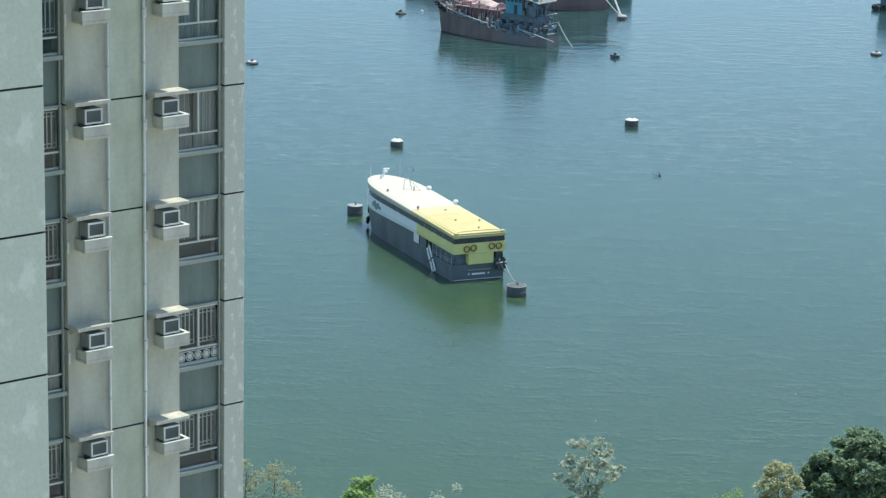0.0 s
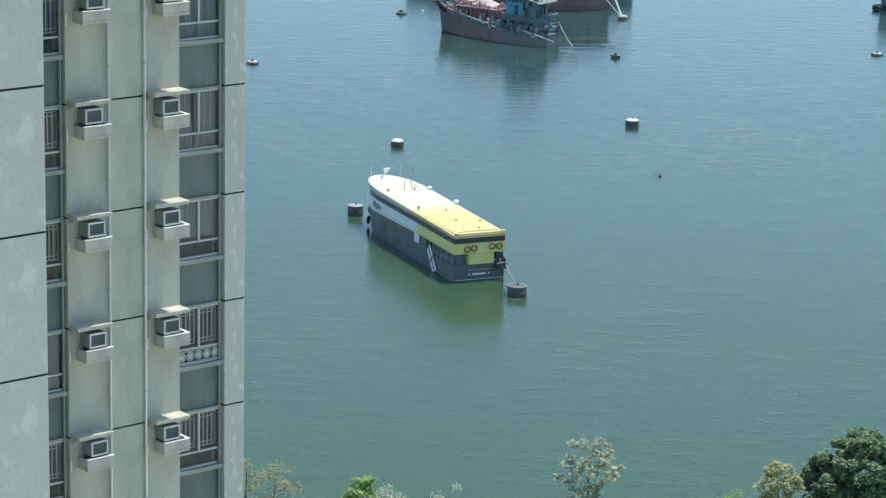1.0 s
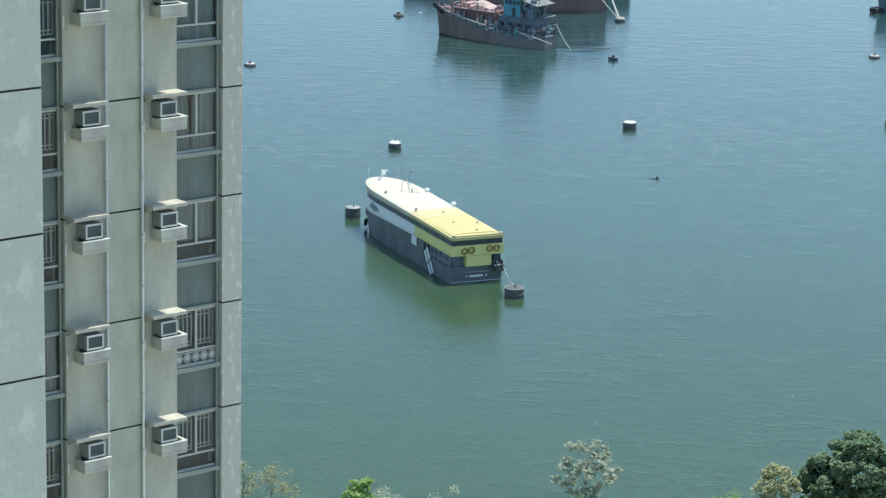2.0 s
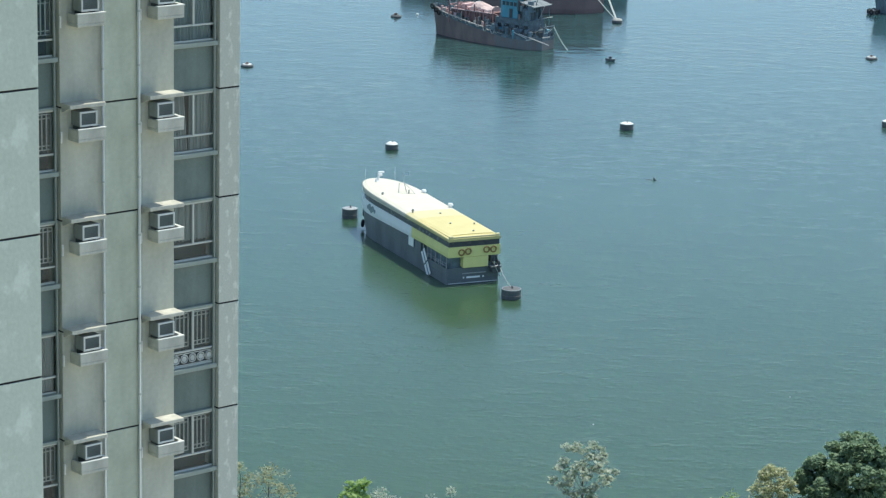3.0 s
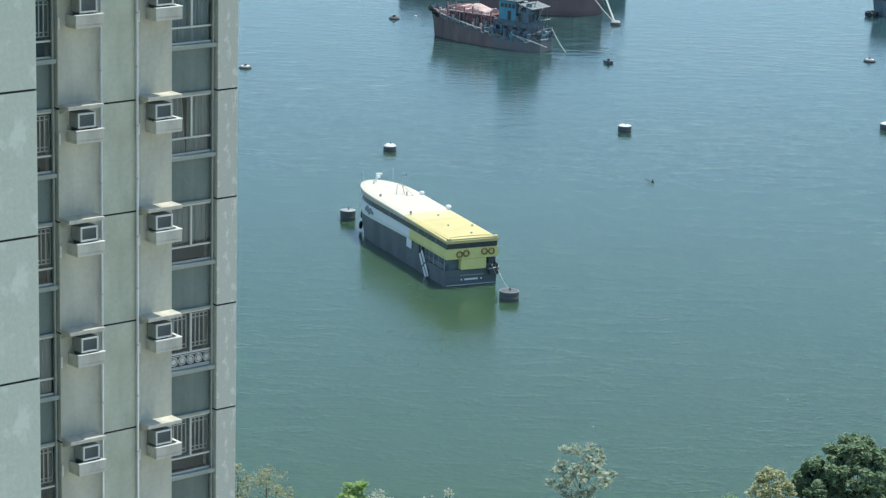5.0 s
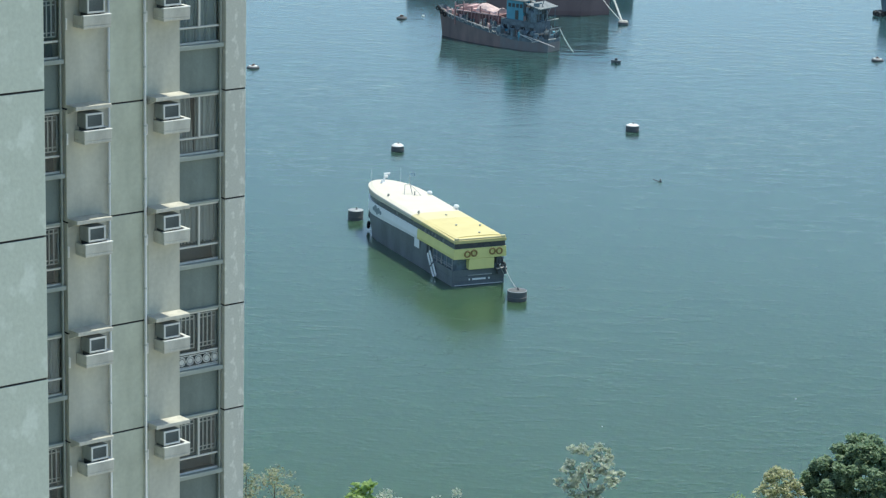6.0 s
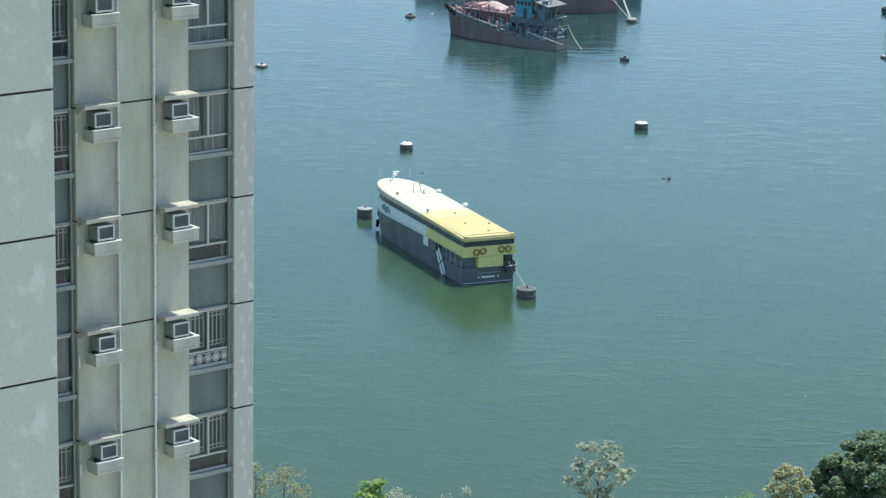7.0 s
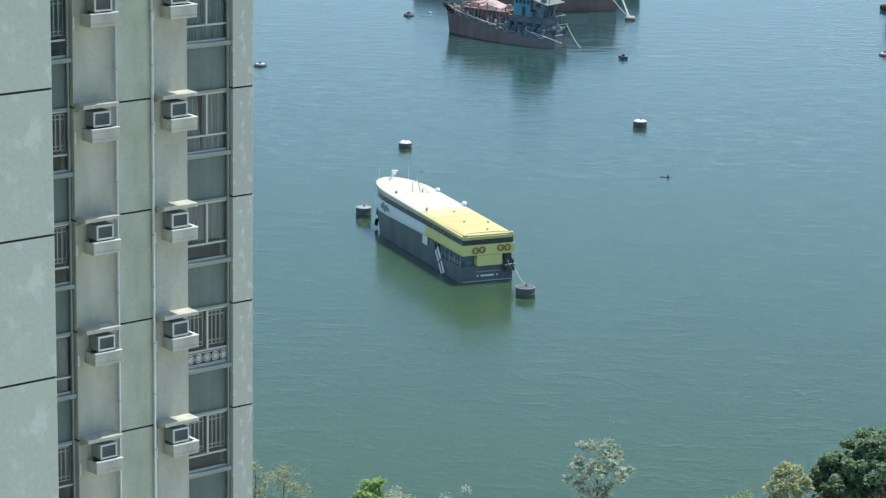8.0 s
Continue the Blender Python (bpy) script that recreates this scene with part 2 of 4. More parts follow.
def part(name, bm, mat, parent, label="", smooth=False):
    ob = new(name, mesh_of(name, bm, mat, smooth))
    ob.parent = parent
    return tagged(ob, label)


def thing(name, label, category, group="", m=None, kind=""):
    ob = new(name)
    ob.empty_display_size = 0.5
    if m is not None:
        ob.matrix_world = m
    return tagged(ob, label, category, group, kind)


def B():
    return bmesh.new()


# ---- water, land ----
def build_setting():
    bm = B()
    bmesh.ops.create_grid(bm, x_segments=8, y_segments=8, size=4200)
    water = new("water", mesh_of("water", bm, WATER))
    tagged(water, "calm turbid green harbour water with fine ripples", "water", kind="structure")
    bm = B()
    box(bm, -400, 400, 226, 248.6, 3.0, 4.0)
    tagged(new("ground", mesh_of("ground", bm, GROUND)), "planted waterfront ground under the trees", "ground", kind="structure")
    # unseen slab, pale and warm so that it bounces sunlight onto the tower
    bm = B()
    box(bm, -400, 400, -300, 225.98, 2.9, 4.004)
    tagged(new("pavement", mesh_of("pavement", bm, BOUNCE_PAVING)), "unseen pale paving added to bounce light up the tower", "pavement", kind="structure")
    wall = thing("seawall", "grey stone seawall along the waterfront", "seawall", kind="structure")
    block = None
    for i in range(54):
        if block is None:
            bm = B()
            box(bm, -1.48, 1.48, 248.62, 250.0, -1.5, 4.12, 0.04)
            block = mesh_of("coping_block", bm, STONE)
        ob = new("coping_block", block)
        ob.parent, ob.location = wall, (-81 + 3 * i, 0, 0)
    return water


# ---- apartment tower ----
TOWER = pose(-5.09, 66.11, 0, 0, 0, 40)
STOREY, JOINT = 2.8, 80.31
LEVELS = range(-27, 8)


def panel_mesh(x0, x1, y0, y1, mat, name="wall_panel"):
    bm = B()
    box(bm, x0, x1, y0, y1, -STOREY + 0.022, -0.022, 0.006)
    return mesh_of(name, bm, mat)


def window_meshes(w):
    """Meshes of one window of width w, its left bottom corner at the joint's level; y runs inwards."""
    out = {}
    top, bar, sill = -0.07, -1.16, -1.58
    f = 0.05
    bm = B()
    for a, b in ((0, f), (w - f, w)):
        box(bm, a, b, 0.16, 0.24, sill, top, 0.008)
    for a, b in ((top - f, top), (bar - f / 2, bar + f / 2), (sill, sill + f)):
        box(bm, f, w - f, 0.163, 0.237, a, b, 0.008)
    out["window_frame"] = mesh_of("window_frame", bm, FRAME)
    bm = B()
    box(bm, w * 0.5 - 0.03, w * 0.5 + 0.03, 0.15, 0.22, bar, top - f, 0.008)
    out["mullion"] = mesh_of("mullion", bm, FRAME)
    for name, a, b, c, d in (("upper", f, w * 0.5 - 0.03, bar + 0.03, top - f), ("upper2", w * 0.5 + 0.03, w - f, bar + 0.03, top - f),
                             ("lower", f, w - f, sill + f, bar - 0.03)):
        bm = B()
        box(bm, a, b, 0.197, 0.205, c, d)
        out["pane_" + name] = mesh_of("pane", bm, GLASS_CLEAR)
    bm = B()
    box(bm, -0.02, w, 0.05, 0.24, sill - 0.12, sill - 0.002, 0.012)
    out["window_sill"] = mesh_of("window_sill", bm, REVEAL)
    bm = B()
    box(bm, 0, w, 0.12, 0.24, top + 0.002, top + 0.068, 0.01)
    out["window_head"] = mesh_of("window_head", bm, REVEAL)
    bm = B()
    box(bm, 0, w, 0.2, 0.26, -STOREY + 0.002, sill - 0.122)
    out["spandrel"] = mesh_of("spandrel", bm, SPANDREL)
    for name, amp in (("curtain", 0.03),):
        bm = B()
        n = 44
        top_v, bot_v = [], []
        for i in range(n + 1):
            x = 0.03 + (w - 0.06) * i / n
            y = 0.33 + amp * math.sin(i * 1.9) + 0.012 * math.sin(i * 0.7)
            top_v.append(bm.verts.new((x, y, top - 0.02)))
            bot_v.append(bm.verts.new((x, y, sill + 0.03)))
        for i in range(n):
            bm.faces.new((top_v[i], top_v[i + 1], bot_v[i + 1], bot_v[i]))
        out["curtain"] = mesh_of("curtain", bm, CURTAIN)
    bm = B()
    for t0, t1, b0, b1 in ((0.03, w * 0.36, 0.03, w * 0.44), (w * 0.48, w - 0.03, w * 0.47, w - 0.03)):
        row_t = [bm.verts.new((t0 + (t1 - t0) * i / 24, 0.33 + 0.03 * math.sin(i * 1.8), top - 0.02)) for i in range(25)]
        row_b = [bm.verts.new((b0 + (b1 - b0) * i / 24, 0.33 + 0.03 * math.sin(i * 1.8), sill + 0.03)) for i in range(25)]
        for i in range(24):
            bm.faces.new((row_t[i], row_t[i + 1], row_b[i + 1], row_b[i]))
    out["parted_curtain"] = mesh_of("curtain", bm, CURTAIN)
    bm = B()
    half_t = [bm.verts.new((0.03 + (w - 0.06) * i / 40, 0.33 + 0.03 * math.sin(i * 1.7), top - 0.02)) for i in range(41)]
    half_b = [bm.verts.new((0.03 + (w - 0.06) * i / 40, 0.33 + 0.03 * math.sin(i * 1.7), bar + 0.06 + 0.05 * (i % 3 == 0))) for i in range(41)]
    for i in range(40):
        bm.faces.new((half_t[i], half_t[i + 1], half_b[i + 1], half_b[i]))
    out["half_curtain"] = mesh_of("curtain", bm, CURTAIN)
    bm = B()
    for a0, b0 in ((f + 0.05, w * 0.5 - 0.08), (w * 0.5 + 0.08, w - f - 0.05)):
        for i in range(5):
            x = a0 + (b0 - a0) * i / 4
            box(bm, x - 0.014, x + 0.014, 0.262, 0.284, bar + 0.10, top - 0.12)
        for z in (bar + 0.10, bar + 0.20, top - 0.22, top - 0.12):
            box(bm, a0 - 0.012, b0 + 0.012, 0.285, 0.297, z - 0.013, z + 0.013)
    out["bar_grille"] = mesh_of("bar_grille", bm, GRILLE)
    bm = B()
    for i in range(5):
        x = f + 0.13 + (w - 2 * f - 0.26) * i / 4
        torus(bm, (x, 0.18, (sill + bar) / 2 + 0.01), 0.11, 0.02, (0, 1, 0), 8, 4)
        rod(bm, (x, 0.176, (sill + bar) / 2 + 0.01), (x, 0.184, (sill + bar) / 2 + 0.01), 0.075, 8)
    for z in (sill + 0.07, bar - 0.06):
        box(bm, f, w - f, 0.172, 0.188, z - 0.01, z + 0.01)
    out["ornate_grille"] = mesh_of("ornate_grille", bm, GRILLE)
    # dark sheet and sill board behind the glass, coloured as the unlit room
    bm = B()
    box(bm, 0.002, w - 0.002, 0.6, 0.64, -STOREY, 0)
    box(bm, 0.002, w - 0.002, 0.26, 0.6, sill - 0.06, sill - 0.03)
    out["room_back"] = mesh_of("room_back", bm, ROOM_DARK)
    return out


def child(name, mesh, parent, at=(0, 0, 0), label=""):
    ob = new(name, mesh)
    ob.parent, ob.location = parent, at
    return tagged(ob, label)


def build_tower():
    tower = thing("apartment_tower", "tall cream residential tower with dark window bays and air conditioner ledges", "building", m=TOWER)
    # solid core behind the skin, with the roof
    bm = B()
    box(bm, -14, -0.05, 0.7, 16, 3.9, JOINT + STOREY * 7 - 0.02)
    part("core", bm, WALL, tower)
    bm = B()
    box(bm, -22, 0.1, -12.0, 16.2, JOINT + STOREY * 7 + 0.0, JOINT + STOREY * 7 + 1.2, 0.05)
    part("roof_parapet", bm, WALL, tower)
    columns = (
        (-0.62, 0.0, 0.0, 0.7, WALL_PIER), (-2.94, -2.0, 0.006, 0.7, WALL_WARM), (-4.05, -2.942, 0.0, 0.7, WALL),
        (-5.29, -4.052, 0.006, 0.7, WALL_WARM), (-8.6, -6.67, 0.0, 0.7, WALL))
    meshes = [panel_mesh(*c) for c in columns]
    joint_bm = B()
    for x0, x1, y0, y1, _ in columns:
        box(joint_bm, x0 + 0.01, x1 - 0.01, y0 + 0.02, y1 - 0.01, 4, JOINT + 7 * STOREY)
    part("joint_backing", joint_bm, DARK_JOINT, tower, "dark recessed joints between storeys")
    for k in LEVELS:
        for me in meshes:
            child("wall_panel", me, tower, (0, 0, JOINT + STOREY * k))
    # the projecting wing
    wing = panel_mesh(-21, -13.05, -11.81, 0.7, WALL_WING)
    bm = B()
    box(bm, -20.97, -13.07, -11.79, 16, 4, JOINT + 7 * STOREY)
    part("wing_backing", bm, DARK_JOINT, tower)
    for k in range(-27, 7):
        child("wall_panel", wing, tower, (0, 0, JOINT + 0.31 + STOREY * k))
    # windows
    w = window_meshes(1.38)
    rng = random.Random(4)
    for col, x0 in ((0, -2.0), (1, -6.67)):
        for k in LEVELS:
            kind = {(0, 1): "c", (0, 0): "v", (0, -1): "d", (0, -2): "o", (0, -3): "g", (1, 1): "g", (1, 0): "g",
                    (1, -1): "g", (1, -2): "c", (1, -3): "g"}.get((col, k)) or rng.choice("ccggd")
            win = new("window")
            win.parent, win.location = tower, (x0, 0, JOINT + STOREY * k)
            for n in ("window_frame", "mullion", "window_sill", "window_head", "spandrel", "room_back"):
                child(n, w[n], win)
            for n in ("upper", "upper2", "lower"):
                child("pane", w["pane_" + n], win).visible_shadow = False
            if kind == "c":
                child("curtain", w["curtain"], win, (0, 0, 0), "pale drawn curtain")
            elif kind == "v":
                child("curtain", w["parted_curtain"], win, (0, 0, 0), "pale curtains with a dark gap between them")
            elif kind == "d":
                child("curtain", w["half_curtain"], win, (0, 0, 0), "pale curtain over a dark lower light")
            else:
                child("bar_grille", w["bar_grille"], win, (0, 0, 0), "white security bars")
            if kind == "o":
                child("ornate_grille", w["ornate_grille"], win, (0, 0, 0), "patterned white lower grille")
    # pale trims down both sides of each window bay
    for x in (-0.72, -1.99, -5.39, -6.66):
        bm = B()
        box(bm, x, x + 0.04, 0.09, 0.155, 4, JOINT + 7 * STOREY - 0.05, 0.008)
        part("bay_trim", bm, REVEAL, tower, "grey vertical window bay trim")
    # drain pipes with collars
    for x, r in ((-4.12, 0.032), (-3.08, 0.038)):
        bm = B()
        rod(bm, (x, -0.07, 4.2), (x, -0.07, JOINT + 7 * STOREY), r, 10)
        pipe = part("drain_pipe", bm, WHITE_PIPE, tower, "white drain pipe", True)
        bm = B()
        disc(bm, (0, 0, -0.025), r + 0.01, 0.05, 10)
        box(bm, -0.012, 0.012, 0, 0.09, -0.02, 0.02)
        col = mesh_of("pipe_collar", bm, FRAME)
        for k in LEVELS:
            child("pipe_collar", col, pipe, (x, -0.07, JOINT + STOREY * k - 1.95))
            child("pipe_collar", col, pipe, (x, -0.07, JOINT + STOREY * k - 0.62))
    # hoods and ledges
    bm = B()
    box(bm, 0, 1.01, -0.45, -0.002, 0.02, 0.12, 0.012)
    hood = mesh_of("hood", bm, CONCRETE)
    bm = B()
    loft(bm, [[(0, -0.002, 0.018), (0.1, -0.002, 0.018), (0.1, -0.34, 0.018), (0, -0.34, 0.018)],
              [(0, -0.002, -0.12), (0.1, -0.002, -0.12), (0.1, -0.03, -0.12), (0, -0.03, -0.12)]])
    bracket = mesh_of("bracket", bm, CONCRETE)
    bm = B()
    box(bm, 0.22, 1.0, -0.465, -0.002, -0.82, -0.74, 0.012)
    box(bm, 0.22, 1.0, -0.465, -0.38, -0.739, -0.52, 0.012)
    box(bm, 0.22, 0.29, -0.379, -0.002, -0.739, -0.52, 0.012)
    box(bm, 0.93, 1.0, -0.379, -0.002, -0.739, -0.52, 0.012)
    ledge = mesh_of("ledge", bm, CONCRETE)
    # white strip that puts the sunlit front edge of the ledge into colour
    bm = B()
    box(bm, 0.21, 1.01, -0.48, -0.37, -0.518, -0.485, 0.008)
    box(bm, 0.92, 1.01, -0.368, -0.01, -0.518, -0.485, 0.008)
    rim = mesh_of("rim", bm, AC_WHITE)
    bm = B()
    box(bm, -0.035, 0.005, -0.09, -0.03, -0.86, -0.58, 0.008)
    spout = mesh_of("drain_spout", bm, WHITE_PIPE)
    ac = air_conditioner()
    first = True
    for x in (-3.01, -5.29):
        for k in LEVELS:
            z = JOINT + STOREY * k
            child("hood", hood, tower, (x, 0, z), "pale concrete hood")
            child("bracket", bracket, tower, (x + 0.03, 0, z))
            child("ledge", ledge, tower, (x, 0, z), "pale concrete air conditioner ledge")
            child("rim", rim, tower, (x, 0, z), "white strip in place of a sunlit ledge edge")
            child("drain_spout", spout, tower, (x, 0, z))
            dx = rng.uniform(-0.03, 0.03)
            m = TOWER @ pose(x + (0.5 if x > -4 else 0.57) + dx, 0.1 + rng.uniform(-0.03, 0.03), z - 0.738, 0, 0, rng.uniform(-2, 2))
            if first:
                ac.matrix_world = m
                first = False
            else:
                copy_thing(ac, m)
    return tower


def air_conditioner():
    """A window-type air conditioner on its stand; origin at its base, at the wall."""
    ac = thing("air_conditioner", "white boxy window air conditioner on a concrete ledge", "air conditioner", "air conditioners on the tower")
    bm = B()
    z0, z1, w = 0.29, 0.66, 0.245
    box(bm, -w, w, -0.5, -0.115, z0, z1, 0.012)
    part("casing", bm, AC_CASE, ac, "metal casing greyed to carry the shade on its sides")
    bm = B()
    for a, b, c, d in ((-w, w, z1 - 0.045, z1), (-w, w, z0, z0 + 0.045), (-w, -w + 0.045, z0 + 0.045, z1 - 0.045), (w - 0.045, w, z0 + 0.045, z1 - 0.045)):
        box(bm, a, b, -0.53, -0.503, c, d, 0.005)
    part("bezel", bm, AC_WHITE, ac)
    bm = B()
    box(bm, -w + 0.04, w - 0.04, -0.508, -0.5025, z0 + 0.04, z1 - 0.04)
    for i in range(7):
        z = z0 + 0.08 + i * 0.038
        box(bm, -w + 0.06, w - 0.06, -0.518, -0.509, z, z + 0.012)
    part("grille", bm, AC_GRILLE, ac)
    bm = B()
    for x in (-0.2, 0.17):
        box(bm, x, x + 0.03, -0.42, -0.13, 0, z0 - 0.002)
    part("stand", bm, DARK_GREY, ac)
    return ac


# ---- ferry ----
FL = 35.0


def hull_half(y, w, front, start=26.0, power=2.5, stern=1.0):
    if y <= start:
        return w
    t = min((y - start) / (front - start), 1.0)
    return w * (1 - t ** power) ** 0.5 * stern


def outline(w, y0, y1, front, n=34, start=26.0, power=2.5):
    """A ship's plan as a ring from port aft round the bow to starboard aft."""
    ys = [y0 + (y1 - y0) * (1 - (1 - i / (n - 1)) ** 1.5) for i in range(n)]
    port = [(-hull_half(y, w, front, start, power), y) for y in ys]
    if port[-1][0] > -1e-4:
        port[-1] = (-0.02, ys[-1])
    return port + [(-x, y) for x, y in port[::-1]]


def ring(w, y0, y1, front, z, **kw):
    return [(x, y, z(y) if callable(z) else z) for x, y in outline(w, y0, y1, front, **kw)]


def rise(z):
    """A level that climbs gently towards the bow."""
    return lambda y: z + 0.012 * max(y, 0)


def knuckle(drop):
    """The border of hull and upper deck: it dips forward and climbs again at the stem."""
    return lambda y: 3.92 - drop - 0.02 * max(0.0, min(y, 31.0) - 10) + 0.022 * max(0.0, y - 31.0) ** 2


def build_ferry():
    f = thing("ferry", "moored passenger ferry with black hull, white and yellow upper deck", "ferry", m=pose(4.9, 354.3, 0, 0, 0, 23.6))
    W = 3.9
    # hull forward of the open after deck
    bm = B()
    loft(bm, [ring(W - 0.12, 9.2, 34.0, 34.0, -0.9), ring(W - 0.06, 9.2, 34.9, 34.9, 0.6), ring(W, 9.2, 35.9, 35.9, 2.2), ring(W, 9.2, 36.3, 36.3, knuckle(0.06))])
    hull = part("hull", bm, HULL_BLACK, f, "black steel hull", False)
    bm = B()
    box(bm, -W + 0.02, W - 0.02, 0.0, 9.19, -0.9, 0.6, 0.02)
    box(bm, -W, W, 0.0, 9.19, 0.602, 1.3, 0.04)
    for s in (-1, 1):
        box(bm, s * W, s * (W - 0.12), 0.02, 9.19, 1.302, 2.25, 0.02)
    box(bm, -W + 0.13, W - 0.13, 0.0, 0.12, 1.302, 2.3, 0.02)
    part("after_hull", bm, HULL_BLACK, f)
    # rubbing strakes and the white waterline mark
    bm = B()
    box(bm, -1.6, 2.0, -0.13, -0.004, 1.40, 1.54, 0.03)
    part("rubbing_strake", bm, STEEL, f)
    bm = B()
    box(bm, -W + 0.3, W - 0.25, -0.02, -0.004, 0.1, 0.17)
    part("draught_line", bm, SHIP_WHITE, f)
    # name plate as plain bars
    bm = B()
    for x0, x1 in ((-1.45, -1.25), (-0.9, 1.1), (1.5, 1.72)):
        box(bm, x0, x1, -0.02, -0.004, 0.75, 1.0)
    part("name_bars", bm, SHIP_WHITE, f, "white lettering too small to read")
    # inner house on the after deck
    bm = B()
    box(bm, -W + 0.9, W - 0.9, 0.6, 9.19, 1.302, 3.78)
    part("deck_house", bm, SLATE, f, "slate grey shaded deck house")
    for y in (0.3, 2.2, 4.0, 5.6, 7.0, 8.4):
        for x in (-W + 0.06, W - 0.06):
            bm = B()
            rod(bm, (x, y, 2.2), (x, y, 3.85), 0.06, 6)
            part("deck_post", bm, STEEL, f)
    bm = B()
    for z in (2.62, 2.95):
        rod(bm, (-W + 0.02, 0.3, z), (-W + 0.02, 6.6, z), 0.045, 6)
    for y in (0.3, 1.6, 2.9, 4.2, 5.5, 6.6):
        rod(bm, (-W + 0.02, y, 2.2), (-W + 0.02, y, 2.97), 0.035, 6)
    part("handrail", bm, STEEL, f, "pale steel handrail")
    # upper deck sides
    for name, y0, y1, mat, lab in (("upper_side_aft", -0.45, 12.6, SHIP_YELLOW, "yellow upper deck side"), ("upper_side_fore", 12.602, 36.6, SHIP_WHITE, "white upper deck side")):
        bm = B()
        loft(bm, [ring(W, y0, y1, 36.6, knuckle(0.0)), ring(W + 0.05, y0, y1, 36.6, 4.3), ring(W - 0.02, y0, y1, 36.6, 5.38)])
        part(name, bm, mat, f, lab)
        bm = B()
        loft(bm, [ring(W - 0.1, y0 + (0.1 if y0 < 0 else 0), min(y1, 36.1), 36.1, 5.382), ring(W - 0.14, y0 + (0.14 if y0 < 0 else 0), min(y1, 36.0), 36.0, 6.14)])
        part("window_band", bm, DARK_WINDOW, f, "continuous dark window band")
    # roof: white fore part, yellow after part with a raised panel
    for name, y0, y1, mat, lab in (("roof_fore", 15.002, 37.0, ROOF_CREAM, "white crowned roof"), ("roof_middle", 11.202, 15.0, PALE_YELLOW, "pale yellow roof strip"), ("roof_aft", -0.5, 11.2, ROOF_YELLOW, "yellow crowned roof")):
        bm = B()
        loft(bm, [ring(W - 0.05, y0, y1, 36.7, 6.142), ring(W + 0.02, y0, y1, 36.9, rise(6.32)), ring(W - 0.05, y0, y1, 37.0, rise(6.55)),
                  ring(W - 0.7, y0 + (0.5 if y0 < 0 else 0), min(y1, 36.2), 36.2, rise(6.72)), ring(W - 2.4, y0 + (0.6 if y0 < 0 else 0), min(y1, 34.0), 34.0, rise(6.8))])
        part(name, bm, mat, f, lab)
    bm = B()
    loft(bm, [ring(W - 0.3, 0.3, 11.2, 37, 6.6), ring(W - 0.36, 0.34, 11.14, 37, 6.74), ring(W - 0.9, 0.4, 11.1, 37, 6.86), ring(W - 2.4, 0.4, 11.1, 37, 6.93)])
    part("roof_panel", bm, ROOF_YELLOW, f, "raised yellow roof panel")
    bm = B()
    box(bm, -W + 0.12, W - 0.12, -0.42, -0.24, 6.5, 6.82, 0.05)
    for q in (-1, 1):
        box(bm, q * (W - 0.1), q * (W - 0.75), -0.46, -0.1, 6.5, 6.93, 0.08)
    part("roof_lip", bm, PALE_YELLOW, f, "pale raised lip on the roof's stern edge")
    # stern
    bm = B()
    box(bm, -1.62, 2.15, -0.42, 0.58, 2.35, 3.88, 0.03)
    part("stern_house", bm, SHIP_YELLOW, f)
    for x, z in ((-1.95, 4.6), (-0.95, 4.7), (1.8, 4.78), (2.85, 4.75)):
        bm = B()
        torus(bm, (x, -0.54, z), 0.40, 0.11, (0, 1, 0), 18, 6)
        part("life_ring", bm, BUOY_RED_PALE, f, "faded orange life ring")
    bm = B()
    box(bm, 2.3, 3.95, -0.9, -0.15, 2.1, 2.35, 0.04)
    box(bm, 2.6, 3.9, -0.85, -0.2, 1.45, 2.09, 0.05)
    torus(bm, (3.5, -0.6, 2.75), 0.35, 0.13, (1, 0.4, 0), 14, 6)
    rod(bm, (2.9, -0.5, 2.35), (2.9, -0.5, 3.5), 0.13, 8)
    rod(bm, (3.7, -0.5, 2.35), (3.3, -0.4, 3.8), 0.1, 8)
    box(bm, 2.5, 3.4, -0.4, 0.3, 2.9, 3.8, 0.05)
    part("mooring_gear", bm, DARK_GREY, f, "dark mooring platform with winch and tyre")
    bm = B()
    rod(bm, (2.5, -0.95, 2.4), (3.9, -0.95, 2.5), 0.04, 6)
    rod(bm, (2.7, -0.93, 2.9), (3.75, -0.9, 0.9), 0.05, 6)
    part("stern_rail", bm, STEEL, f)
    # gangway leaning on the side, hanging white panel
    bm = B()
    for i in range(2):
        for z0, z1 in ((-2.0, -0.15), (0.1, 1.9)):
            box(bm, -0.05, 0.05, -0.24 + i * 0.85, 0.24 + i * 0.85, z0, z1, 0.02, pose(-W - 0.16, 6.6, 1.85, -38))
    part("boarding_ladder", bm, SHIP_WHITE, f, "white boarding ladder")
    bm = B()
    box(bm, -W - 0.16, -W - 0.1, 11.5, 13.3, 2.7, 3.95, 0.01)
    part("side_panel", bm, SHIP_WHITE, f, "white hanging panel")
    # emblem near the bow
    bm = B()
    for y, z, r in ((28.5, 4.7, 0.52), (27.2, 4.65, 0.46), (27.8, 4.4, 0.44), (26.4, 4.5, 0.30), (29.3, 4.55, 0.3)):
        x = -hull_half(y, W + 0.06, 36.6)
        rod(bm, (x - 0.03, y, z), (x + 0.1, y, z), r, 10)
    part("emblem", bm, EMBLEM, f, "dark blue emblem")
